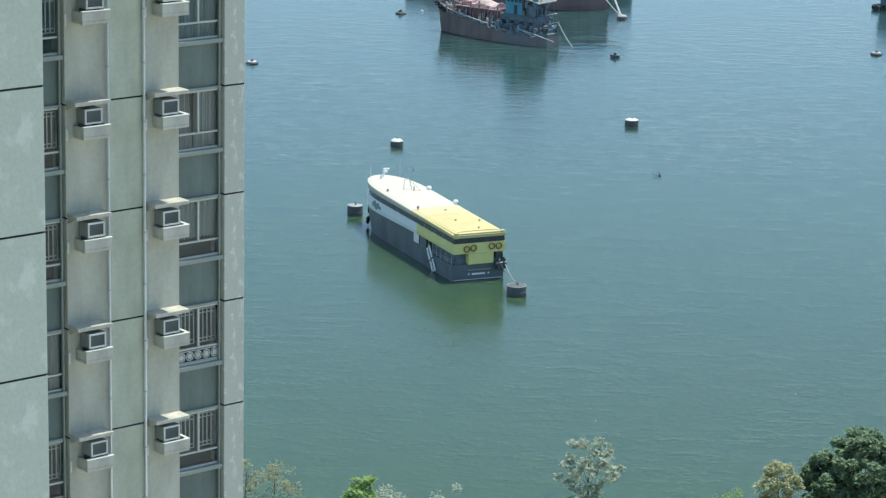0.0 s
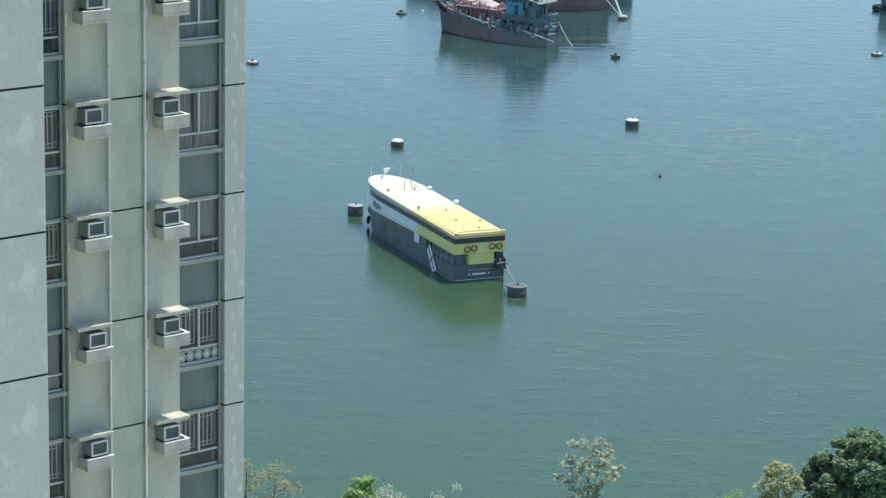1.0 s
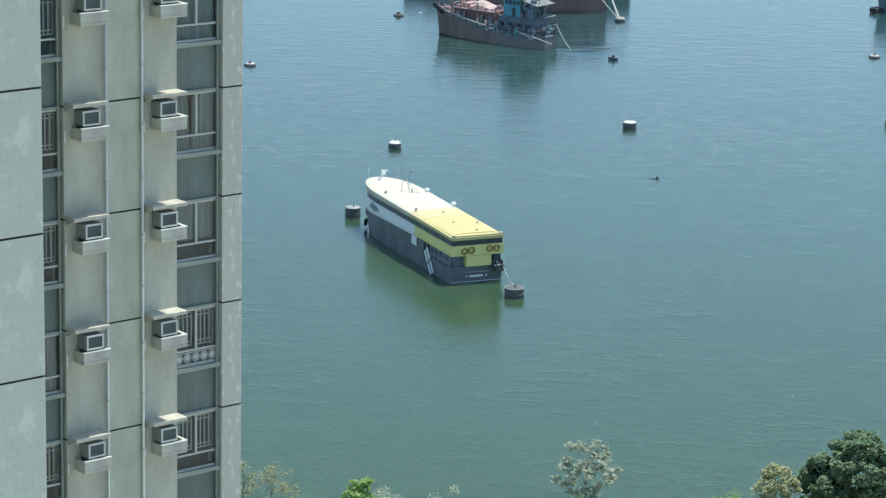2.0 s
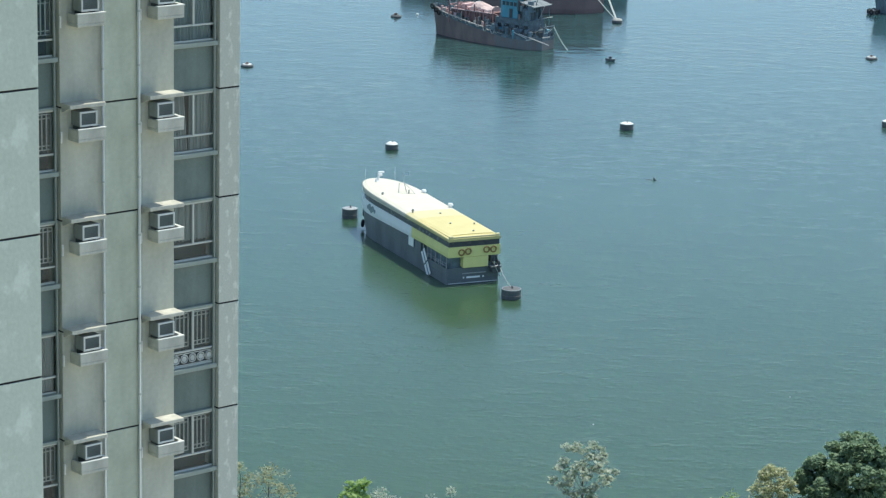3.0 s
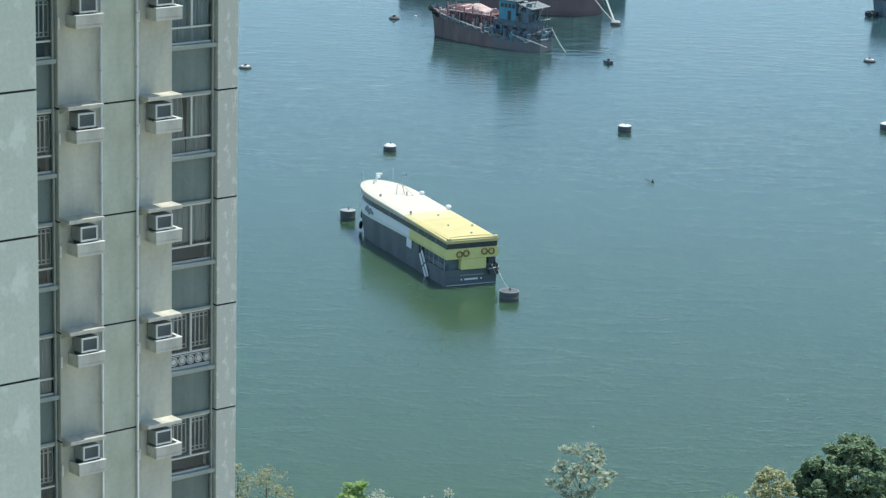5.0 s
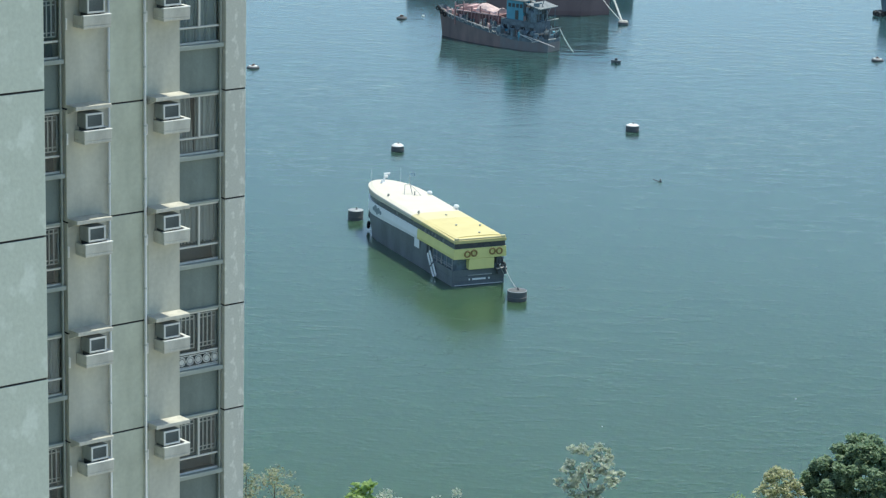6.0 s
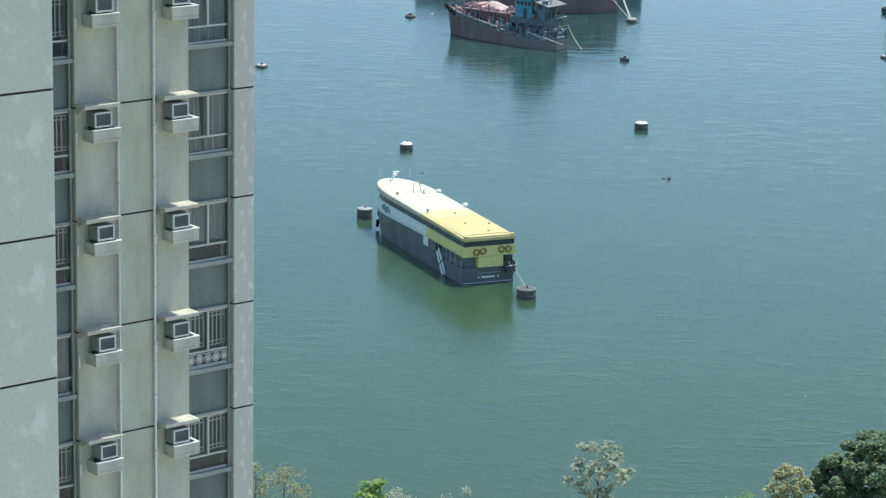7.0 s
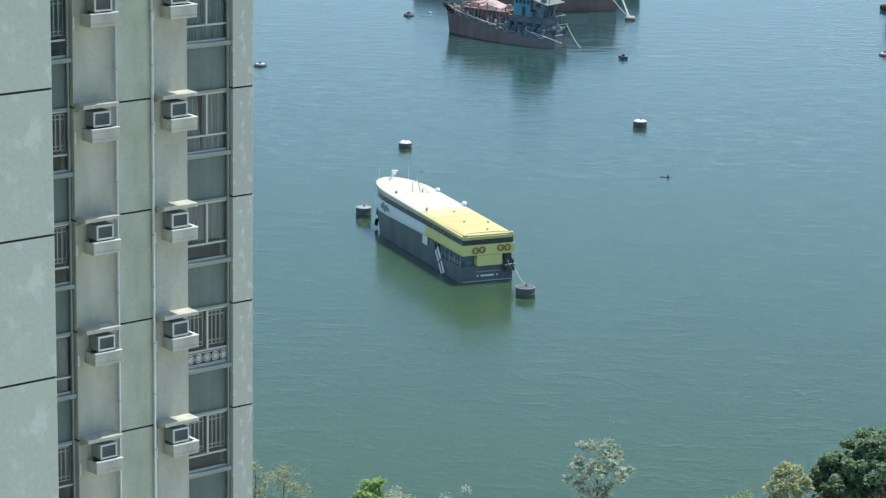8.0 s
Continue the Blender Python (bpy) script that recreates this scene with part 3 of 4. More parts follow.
    # bow fenders
    for y, z in ((35.0, 2.3), (34.2, 0.9)):
        bm = B()
        torus(bm, (-hull_half(y, W, 36.0) - 0.2, y, z), 0.42, 0.18, (1, -0.8, 0), 16, 7)
        part("tyre_fender", bm, RUBBER, f, "black tyre fender", True)
    # roof gear
    bm = B()
    box(bm, -0.95, -0.1, 33.5, 34.2, 7.0, 7.3, 0.08)
    rod(bm, (-0.5, 33.9, 7.3), (-0.2, 34.0, 8.3), 0.17, 8, 0.12)
    box(bm, -0.4, 0.25, 33.8, 34.2, 7.95, 8.35, 0.08)
    box(bm, -0.4, 0.6, 33.9, 34.15, 8.4, 8.65, 0.06)
    disc(bm, (-0.8, 33.7, 7.3), 0.2, 0.45, 10, 0.12)
    part("radar_mast", bm, SHIP_WHITE, f, "white radar mast")
    bm = B()
    for x in (-0.4, 0.9):
        rod(bm, (x, 26.0, 7.0), (x * 0.6 + 0.3, 26.9, 8.4), 0.06, 6)
    rod(bm, (0.06, 26.9, 8.4), (0.84, 26.9, 8.4), 0.06, 6)
    rod(bm, (1.8, 24.6, 7.0), (0.84, 26.9, 8.4), 0.045, 6)
    rod(bm, (-0.4, 26.0, 7.1), (1.8, 24.8, 7.1), 0.05, 6)
    rod(bm, (0.9, 25.2, 7.0), (0.9, 25.2, 7.7), 0.1, 6)
    part("mast_frame", bm, STEEL, f, "grey tripod mast frame")
    for x, y in ((3.45, 25.6), (3.6, 16.2)):
        bm = B()
        disc(bm, (x, y, 6.6), 0.26, 0.6, 12)
        disc(bm, (x, y, 7.2), 0.42, 0.25, 12, 0.3)
        part("vent_cowl", bm, SHIP_WHITE, f, "white mushroom vent")
    for x, y in ((-2.9, 14.6), (-2.9, 26.0), (-0.6, 6.6), (2.6, 5.6), (0.7, 1.6), (0.5, 12.7)):
        bm = B()
        tall = 0.6 if x < -2 else 0.28
        disc(bm, (x, y, 6.72), 0.11, tall, 8)
        disc(bm, (x, y, 6.72 + tall), 0.17, 0.1, 8)
        if tall > 0.5:
            box(bm, x - 0.2, x + 0.18, y - 0.08, y + 0.1, 7.1, 7.28, 0.03)
        part("deck_fitting", bm, STEEL, f)
    bm = B()
    rod(bm, (3.0, 32.2, 6.9), (3.0, 32.2, 8.75), 0.03, 5)
    part("flag_pole", bm, STEEL, f)
    bm = B()
    n = 8
    rows_v = [[bm.verts.new((3.02 + 0.85 * i / n, 32.2 + 0.1 * math.sin(i * 1.1), 8.7 - 0.42 * j)) for i in range(n + 1)] for j in (0, 1)]
    for i in range(n):
        bm.faces.new((rows_v[0][i], rows_v[0][i + 1], rows_v[1][i + 1], rows_v[1][i]))
    bmesh.ops.solidify(bm, geom=bm.faces[:], thickness=0.02)
    part("flag", bm, PALE_BLUE, f, "small pale blue flag")
    for x, y in ((-2.6, 33.5), (2.3, 34.0)):
        bm = B()
        rod(bm, (x, y, 6.9), (x, y, 9.2), 0.014, 5)
        part("whip_aerial", bm, SHIP_WHITE, f)
    return f


def rope(bm, a, b, sag=0.5, r=0.05, n=8):
    a, b = Vector(a), Vector(b)
    pts = [a.lerp(b, i / n) - Vector((0, 0, sag * 4 * (i / n) * (1 - i / n))) for i in range(n + 1)]
    for p, q in zip(pts, pts[1:]):
        rod(bm, p, q, r, 5)
    return bm


# ---- buoys and floats ----
def drum_buoy(name, at, r, h, top, label, dome=0.12, turn=0):
    t = thing(name, label, "buoy", "mooring buoys in the harbour", pose(*at, 0, 0, turn))
    bm = B()
    disc(bm, (0, 0, -0.7), r, h + 0.58, 28)
    disc(bm, (0, 0, h - 0.12), r * 1.0, 0.12, 28, r * 0.94)
    torus(bm, (0, 0, h * 0.35), r + 0.02, 0.07, (0, 0, 1), 28, 6)
    part("drum", bm, BUOY_DARK, t, "dark weathered steel drum")
    bm = B()
    disc(bm, (0, 0, h + 0.002), r * 0.93, dome, 28, r * 0.6)
    part("top_plate", bm, top, t)
    bm = B()
    torus(bm, (0, 0, h - 0.03), r * 0.97, 0.06, (0, 0, 1), 28, 6)
    part("rim", bm, STEEL, t, "worn pale rim")
    bm = B()
    torus(bm, (0.1, 0, h + dome + 0.12), 0.2, 0.05, (1, 0.3, 0), 12, 6)
    box(bm, -0.08, 0.28, -0.12, 0.12, h + dome - 0.02, h + dome + 0.06, 0.02)
    part("mooring_ring", bm, BUOY_DARK, t)
    return t


def low_float(name, at, r, a_mat, label, turn=0, lump=0):
    """A low round raft buoy: a tyre-like collar and a pale top."""
    t = thing(name, label, "buoy", "low buoys in the harbour", pose(*at, 0, 0, turn))
    bm = B()
    torus(bm, (0, 0, 0.1), r * 0.82, 0.32, (0, 0, 1), 24, 8)
    part("collar", bm, BUOY_DARK, t, "dark rubber collar", True)
    bm = B()
    disc(bm, (0, 0, 0.0), r * 0.86, 0.5, 20, r * 0.74)
    part("top_plate", bm, a_mat, t)
    bm = B()
    disc(bm, (0.1, 0.05, 0.502), 0.24, 0.34, 10)
    box(bm, -r * 0.35, -r * 0.02, -0.55, 0.5, 0.502, 0.56 + lump, 0.03)
    part("fitting", bm, BUOY_BROWN, t)
    return t


def build_floats():
    out = {}
    out["stern"] = drum_buoy("mooring_buoy", (10.1, 346.9, 0), 1.32, 1.3, BUOY_DARK, "dark drum mooring buoy behind the ferry's stern", 0.06)
    out["bow"] = drum_buoy("mooring_buoy", (-13.4, 391.8, 0), 1.15, 1.45, STEEL, "dark drum mooring buoy at the ferry's bow", 0.1)
    out["north"] = drum_buoy("mooring_buoy", (-8.2, 443.2, 0), 1.08, 0.9, BUOY_WHITE, "drum mooring buoy with a white domed top", 0.3)
    out["right"] = drum_buoy("mooring_buoy", (33.2, 465.4, 0), 1.2, 1.05, BUOY_WHITE, "drum mooring buoy with a white top", 0.2)
    out["edge"] = drum_buoy("mooring_buoy", (81.3, 473.5, 0), 1.25, 1.05, BUOY_WHITE, "drum mooring buoy with a white top", 0.2)
    out["fl0"] = low_float("raft_buoy", (-38.6, 519.8, 0), 1.15, BUOY_WHITE, "low round buoy with white and brown top", 20)
    out["fl2"] = low_float("raft_buoy", (89.3, 546.5, 0), 1.15, BUOY_WHITE, "low round buoy with white and brown top", 60)
    out["fl3"] = low_float("raft_buoy", (-10.5, 587.1, 0), 1.1, BUOY_DARK, "low dark round buoy", 0, 0.3)
    # float with ropes near the far hull
    t = thing("rope_buoy", "pale flat mooring buoy with two ropes to the hull", "buoy", m=pose(38.8, 587.0, 0))
    bm = B()
    disc(bm, (0, 0, -0.3), 1.25, 0.8, 20, 1.15)
    part("drum", bm, BUOY_DARK, t)
    bm = B()
    disc(bm, (0, 0, 0.502), 1.12, 0.3, 20, 0.9)
    part("top_plate", bm, PALE_TRIM, t)
    bm = B()
    rope(bm, (-0.3, 0, 0.8), (-2.6, 13, 6.5), 0.1, 0.2)
    part("mooring_rope", bm, ROPE, t)
    bm = B()
    rope(bm, (-0.5, 0, 0.8), (-6.2, 13, 6.5), 0.4, 0.09)
    part("mooring_rope", bm, ROPE, t)
    # dark dinghy
    t = thing("dinghy", "small dark dinghy with a low cabin", "boat", m=pose(34.4, 536.2, 0, 0, 0, 85))
    bm = B()
    loft(bm, [[(0.25 * s * w, y, z) for s, w, y in ((-1, 1, -0.8), (-1, 1.6, 0.0), (-0.2, 1, 1.0), (0.2, 1, 1.0), (1, 1.6, 0.0), (1, 1, -0.8))] for z in (-0.2,)] +
         [[(0.42 * s * w, y * 1.15, 0.5 + 0.12 * max(y, 0)) for s, w, y in ((-1, 1, -0.8), (-1, 1.5, 0.0), (-0.2, 1, 1.0), (0.2, 1, 1.0), (1, 1.5, 0.0), (1, 1, -0.8))]])
    part("hull", bm, HULL_BLACK, t)
    bm = B()
    box(bm, -0.3, 0.3, -0.2, 0.35, 0.5, 1.0, 0.06)
    part("cabin", bm, DARK_GREY, t)
    out["dinghy"] = t
    # tilted spar float
    t = thing("spar_float", "dark tilted spar float with a thin pole", "float", m=pose(35.1, 423.3, 0))
    bm = B()
    rod(bm, (-1.3, 0.5, 0.25), (0.5, -0.2, -0.1), 0.06, 6)
    part("pole", bm, DARK_GREY, t)
    bm = B()
    rod(bm, (0.1, 0, -0.3), (-0.1, 0.1, 0.55), 0.28, 10, 0.1)
    part("float_body", bm, DARK_GREY, t, "dark cone-shaped float", True)
    out["spar"] = t
    # round tyre-hung buoy
    t = thing("tyre_buoy", "round dark buoy hung with tyres", "buoy", m=pose(99.2, 608.5, 0))
    bm = B()
    disc(bm, (0, 0, -0.4), 1.35, 1.3, 18, 1.1)
    part("drum", bm, BUOY_DARK, t)
    for i in range(6):
        a = i * math.tau / 6
        bm = B()
        torus(bm, (1.35 * math.cos(a), 1.35 * math.sin(a), 0.6), 0.42, 0.16, (math.cos(a), math.sin(a), 0), 12, 6)
        part("tyre", bm, RUBBER, t)
    bm = B()
    rod(bm, (-0.8, 0, 0.9), (0, 0, 1.4), 0.14, 6)
    rod(bm, (0.8, 0, 0.9), (0, 0, 1.4), 0.14, 6)
    part("frame", bm, DARK_GREY, t)
    for i, (x, y) in enumerate(((18.1, 291.3), (42.5, 303.9), (-5.8, 591.0))):
        bm = B()
        r = (0.07, 0.06, 0.3)[i]
        bmesh.ops.create_icosphere(bm, subdivisions=2, radius=r, matrix=Matrix.Translation((0, 0, r * 0.35)) @ Matrix.Diagonal((1.2, 1, 0.8, 1)))
        ob = new("fishing_float", mesh_of("fishing_float", bm, BUOY_WHITE, True))
        ob.location = (x, y, 0)
        tagged(ob, "small white float on the water", "float", "small white floats")
        out["dot%d" % i] = ob
    return out


# ---- lighters ----
def build_lighter():
    """The old cargo lighter: stem at the origin, +X to the stern, -Y to the near side."""
    s = thing("cargo_lighter", "old rusty cargo lighter with red deck and blue wheelhouse", "barge", m=pose(-1.15, 565.9, 0, 0, 0, -37))
    L_, W = 29.0, 7.9

    def sheer(x):
        return max(1.95, 4.8 - 0.135 * x) + 1.0 * max(0.0, 1 - x / 4.0) ** 2

    def side(x, z):
        t = min(1.0, max(0.0, x + 0.2 * z + 0.1) / 18.0)
        a = max(0.0, (x - L_ + 5.5) / 5.5)
        return 0.5 * W * max(0.06, math.sin(t * math.pi / 2) ** 0.78) * (1 - 0.45 * a ** 2.2)

    def ring_at(f, drop, x0=0.0, x1=L_):
        n = 30
        near, far = [], []
        for i in range(n):
            x = x0 + (x1 - x0) * i / (n - 1)
            z = f(x) - drop
            w = max(0.05, side(x, z))
            xx = x - 0.12 * max(z, 0) * max(0, 1 - x / 8)
            near.append((xx, -w, z))
            far.append((xx, w, z))
        return near + far[::-1]

    for name, x0, x1, mat, lab in (("hull", 0.0, 18.0, RUST_HULL, "rust-brown steel hull"), ("after_hull", 18.002, L_, GREY_HULL, "slate grey stained after hull")):
        bm = B()
        loft(bm, [ring_at(lambda x: -0.8, 0, x0, x1), ring_at(lambda x: sheer(x) * 0.5, 0, x0, x1), ring_at(sheer, 0.0, x0, x1)])
        part(name, bm, mat, s, lab)
    # bulwark with its pale worn rail and a festooned mooring line
    bm = B()
    r0, r1 = ring_at(sheer, -0.004), ring_at(sheer, -0.75)
    n = len(r0)
    for i in range(n):
        bm.faces.new([bm.verts.new(p) for p in (r0[i], r0[(i + 1) % n], r1[(i + 1) % n], r1[i])])
    bmesh.ops.remove_doubles(bm, verts=bm.verts, dist=0.001)
    bmesh.ops.solidify(bm, geom=bm.faces[:], thickness=0.1)
    part("bulwark", bm, GREY_DECK, s, "grey dented bulwark")
    rail = ring_at(sheer, -0.82)
    bm = B()
    for i in range(3, 15):
        rod(bm, rail[i], rail[i + 1], 0.14, 6)
    part("rail_cap", bm, PALE_TRIM, s, "pale worn rail")
    slack = random.Random(5)
    for i in range(1, 20):
        a, b = Vector(rail[i]) + Vector((0, -0.16, -0.05)), Vector(rail[i + 1]) + Vector((0, -0.16, -0.05))
        if slack.random() < 0.75:
            part("slung_rope", rope(B(), a, b, slack.uniform(0.1, 0.8), slack.uniform(0.05, 0.09), 4), PALE_TRIM, s, "pale rope slung along the bulwark")
    for i in (0, 1, 2):
        bm = B()
        p = rail[i]
        torus(bm, (p[0], p[1] - 0.25, p[2] - 0.7), 0.42, 0.17, (0.2, 1, 0), 12, 6)
        part("tyre_fender", bm, RUBBER, s)
    # hold, covers and the red pipe framework
    bm = B()
    box(bm, 5.2, 16.0, -2.1, 2.1, 3.0, 6.4, 0.08)
    part("hatch_coaming", bm, OLD_RED, s, "dull red hatch coaming")
    for i in range(12):
        bm = B()
        box(bm, 5.4 + i * 0.92, 5.55 + i * 0.92, -2.32, -2.104, 3.0, 6.2, 0.02)
        part("stiffener", bm, RED_DECK if i % 3 else RUST_HULL, s)
    bm = B()
    box(bm, 5.1, 16.1, -2.42, -2.104, 6.202, 6.42, 0.03)
    part("coaming_rim", bm, PINK_COVER, s, "pale red coaming rim")
    bm = B()
    for i in range(4):
        x = 5.6 + i * 1.0
        box(bm, x, x + 0.85, -1.7 + 0.2 * (i % 2), 1.9, 6.402, 6.9 + 0.3 * (i % 3), 0.08)
    part("hatch_board", bm, PINK_COVER, s, "red hatch boards paled for haze")
    bm = B()
    folds = random.Random(8)
    rings_t = []
    for k in range(12):
        x = 9.9 + 0.5 * k
        top = 1.3 + 0.45 * math.sin(k * 0.55)
        rings_t.append([(x + folds.uniform(-0.1, 0.1), y + folds.uniform(-0.12, 0.12), 6.41 + (h * top + folds.uniform(-0.1, 0.12) if h else 0)) for y, h in
                        ((-1.9, 0), (-1.75, 0.45), (-1.1, 0.8), (-0.3, 1.05), (0.5, 1.0), (1.2, 0.75), (1.8, 0.4), (1.95, 0))])
    loft(bm, rings_t)
    part("tarpaulin", bm, PALE_COVER, s, "pale pink tarpaulin over the hold")
    for k, x in enumerate((4.8, 7.0, 9.2, 11.4, 13.8, 16.2)):
        bm = B()
        zt = 8.6 - 0.12 * x + 0.6 * (k % 2)
        rod(bm, (x, -2.3, 3.2), (x, -2.3, zt), 0.16, 6)
        rod(bm, (x, -2.3, zt - 0.9), (x + 2.2, -2.3, zt - 1.2), 0.1, 6)
        rod(bm, (x, -2.3, zt - 0.9), (x, 2.2, zt - 0.9), 0.09, 6)
        rod(bm, (x, 2.2, zt - 0.9), (x, 2.2, 3.2), 0.1, 6)
        part("pipe_frame", bm, RED_DECK, s, "red pipe framework")
    # foredeck gear
    rng2 = random.Random(23)
    for i in range(34):
        bm = B()
        x = rng2.uniform(1.2, 6.5)
        w = side(x, 4) * 0.7
        y = rng2.uniform(-w, w)
        z = sheer(x)
        if i % 3:
            disc(bm, (x, y, z), rng2.uniform(0.15, 0.4), rng2.uniform(0.4, 1.5), 9)
        else:
            box(bm, x - 0.4, x + 0.4, y - 0.3, y + 0.3, z, z + rng2.uniform(0.5, 1.4), 0.05)
        part("bow_gear", bm, rng2.choice((PALE_TRIM, RUST_HULL, GREY_DECK, PINK_COVER, RED_DECK)), s)
    for i in range(46):
        bm = B()
        x = rng2.uniform(5.5, 16.5)
        y = rng2.uniform(-side(x, 3.5) + 0.3, -2.2)
        z, tall = sheer(x), rng2.uniform(0.5, 2.6)
        if i % 2:
            box(bm, x - rng2.uniform(0.1, 0.4), x + rng2.uniform(0.1, 0.4), y - 0.15, y + 0.2, z, z + tall * 0.7, 0.04)
        else:
            rod(bm, (x, y, z), (x + rng2.uniform(-0.4, 0.4), y, z + tall), rng2.uniform(0.07, 0.16), 6)
        part("deck_gear", bm, rng2.choice((RED_DECK, RUST_HULL, DARK_GREY, GREY_DECK, PALE_TRIM, PINK_COVER)), s)
    # deck house, wheelhouse and its windows
    bm = B()
    box(bm, 16.8, 26.2, -2.3, 2.5, 1.9, 5.9, 0.06)
    part("deck_house", bm, GREY_DECK, s, "dark grey lower deck house")
    for x in (17.6, 19.6, 22.2, 24.4):
        bm = B()
        box(bm, x, x + 0.9, -2.38, -2.302, 3.9, 4.7, 0.01)
        part("porthole", bm, DARK_WINDOW, s)
    bm = B()
    box(bm, 18.0, 22.4, -2.0, 2.2, 5.902, 9.9, 0.06)
    wh = part("wheelhouse", bm, BLUE_PAINT, s, "blue painted wheelhouse")
    for i in range(4):
        bm = B()
        box(bm, 18.5 + i * 0.98, 19.15 + i * 0.98, -2.08, -2.002, 8.5, 9.3, 0.01)
        part("window", bm, DARK_WINDOW, wh)
    bm = B()
    box(bm, 20.3, 21.1, -2.07, -2.002, 6.0, 7.9, 0.01)
    part("door", bm, DARK_WINDOW, wh)
    bm = B()
    box(bm, 17.9, 22.8, -2.3, 2.5, 9.902, 10.1, 0.04)
    part("wheelhouse_roof", bm, AWNING, s, "grey wheelhouse roof")
    bm = B()
    box(bm, 18.6, 21.9, -1.3, 1.8, 10.102, 11.6, 0.06)
    part("upper_house", bm, PINK_COVER, s, "red upper house paled for haze")
    # sloping awning over the after deck
    tilt = pose(25.1, 0.9, 9.2, 0, 13, 0)
    bm = B()
    box(bm, -1.7, 1.7, -3.2, 3.2, -0.06, 0.06, 0.02, tilt)
    part("awning", bm, AWNING, s, "grey sloping awning")
    bm = B()
    for a, b, c, d in ((-1.8, 1.8, -3.32, -3.204), (1.704, 1.82, -3.2, 3.2)):
        box(bm, a, b, c, d, -0.12, 0.12, 0.02, tilt)
    part("awning_edge", bm, ROPE, s, "pale awning edge")
    for x, y, z in ((26.4, -2.1, 8.75), (26.4, 3.8, 8.75), (23.6, -2.1, 9.4), (23.6, 3.8, 9.4)):
        bm = B()
        rod(bm, (x, y, 1.8), (x, y, z), 0.07, 6)
        part("awning_post", bm, GREY_DECK, s)
    bm = B()
    box(bm, 22.42, 25.6, -1.5, 2.3, 5.902, 7.6, 0.05)
    part("crew_cabin", bm, DARK_GREY, s, "dark grey crew cabin")
    # clutter on the side decks, the house top and the stern
    rng = random.Random(11)
    mats = (GREY_DECK, GREY_DECK, DARK_GREY, DARK_GREY, SLATE, SLATE, SLATE, PALE_TRIM, BLUE_PAINT, RUST_HULL)
    for i in range(300):
        k = rng.random()
        if i % 4 == 0:
            x, y, z = rng.uniform(22.7, 26.0), rng.uniform(-2.2, 1.5), 5.902 if i % 8 else 7.602
            k *= 0.9
        elif i % 4 == 1:
            x = rng.uniform(26.3, 28.6)
            y, z = rng.uniform(-1.0, 1.0) * (side(x, 2) - 0.5), sheer(x)
        else:
            x = rng.uniform(14.0, 27.5)
            y, z = rng.uniform(-side(x, 2) + 0.35, -2.45), sheer(x)
        bm = B()
        if k < 0.45:
            a, b, c = rng.uniform(0.15, 0.6), rng.uniform(0.15, 0.45), rng.uniform(0.4, 2.4)
            box(bm, -a, a, -b, b, 0, c, 0.05, pose(x, y, z, 0, 0, rng.uniform(0, 90)))
        elif k < 0.65:
            disc(bm, (x, y, z), rng.uniform(0.2, 0.4), rng.uniform(0.6, 1.6), 10)
        elif k < 0.88:
            rod(bm, (x, y, z), (x + rng.uniform(-1.6, 1.6), y + rng.uniform(-0.3, 0.8), z + rng.uniform(0.8, 3.2)), rng.uniform(0.05, 0.12), 6)
        else:
            torus(bm, (x, y, z + 0.15), 0.45, 0.16)
        part("crate" if k < 0.45 else "drum" if k < 0.65 else "pole" if k < 0.88 else "tyre", bm, rng.choice(mats), s)
    bm = B()
    box(bm, 25.9, 26.3, 1.2, 5.4, 5.9, 6.0, 0.02)
    part("plank", bm, PALE_TRIM, s, "pale weathered plank")
    # stern gallows, spars and the mooring rope
    bm = B()
    for y in (-1.6, 2.0):
        rod(bm, (28.2, y, 1.9), (29.0, y, 4.8), 0.13, 6)
    rod(bm, (29.0, -1.7, 4.8), (29.0, 2.1, 4.8), 0.12, 6)
    rod(bm, (28.4, -1.6, 2.6), (28.8, 2.0, 4.2), 0.08, 6)
    part("stern_gallows", bm, GREY_DECK, s)
    for a, b, r in (((24.2, -3.9, 3.2), (31.0, -2.6, 1.4), 0.1), ((26.0, -3.8, 2.0), (30.2, -1.2, 2.9), 0.13), ((23.0, -4.0, 3.4), (26.2, -3.9, 2.4), 0.1)):
        bm = B()
        rod(bm, a, b, r, 6)
        part("spar", bm, ROPE, s, "pale spar over the side")
    bm = B()
    rope(bm, (29.0, 1.9, 4.6), (32.4, 2.3, 0.0), 0.35, 0.13)
    part("mooring_rope", bm, ROPE, s)
    return s


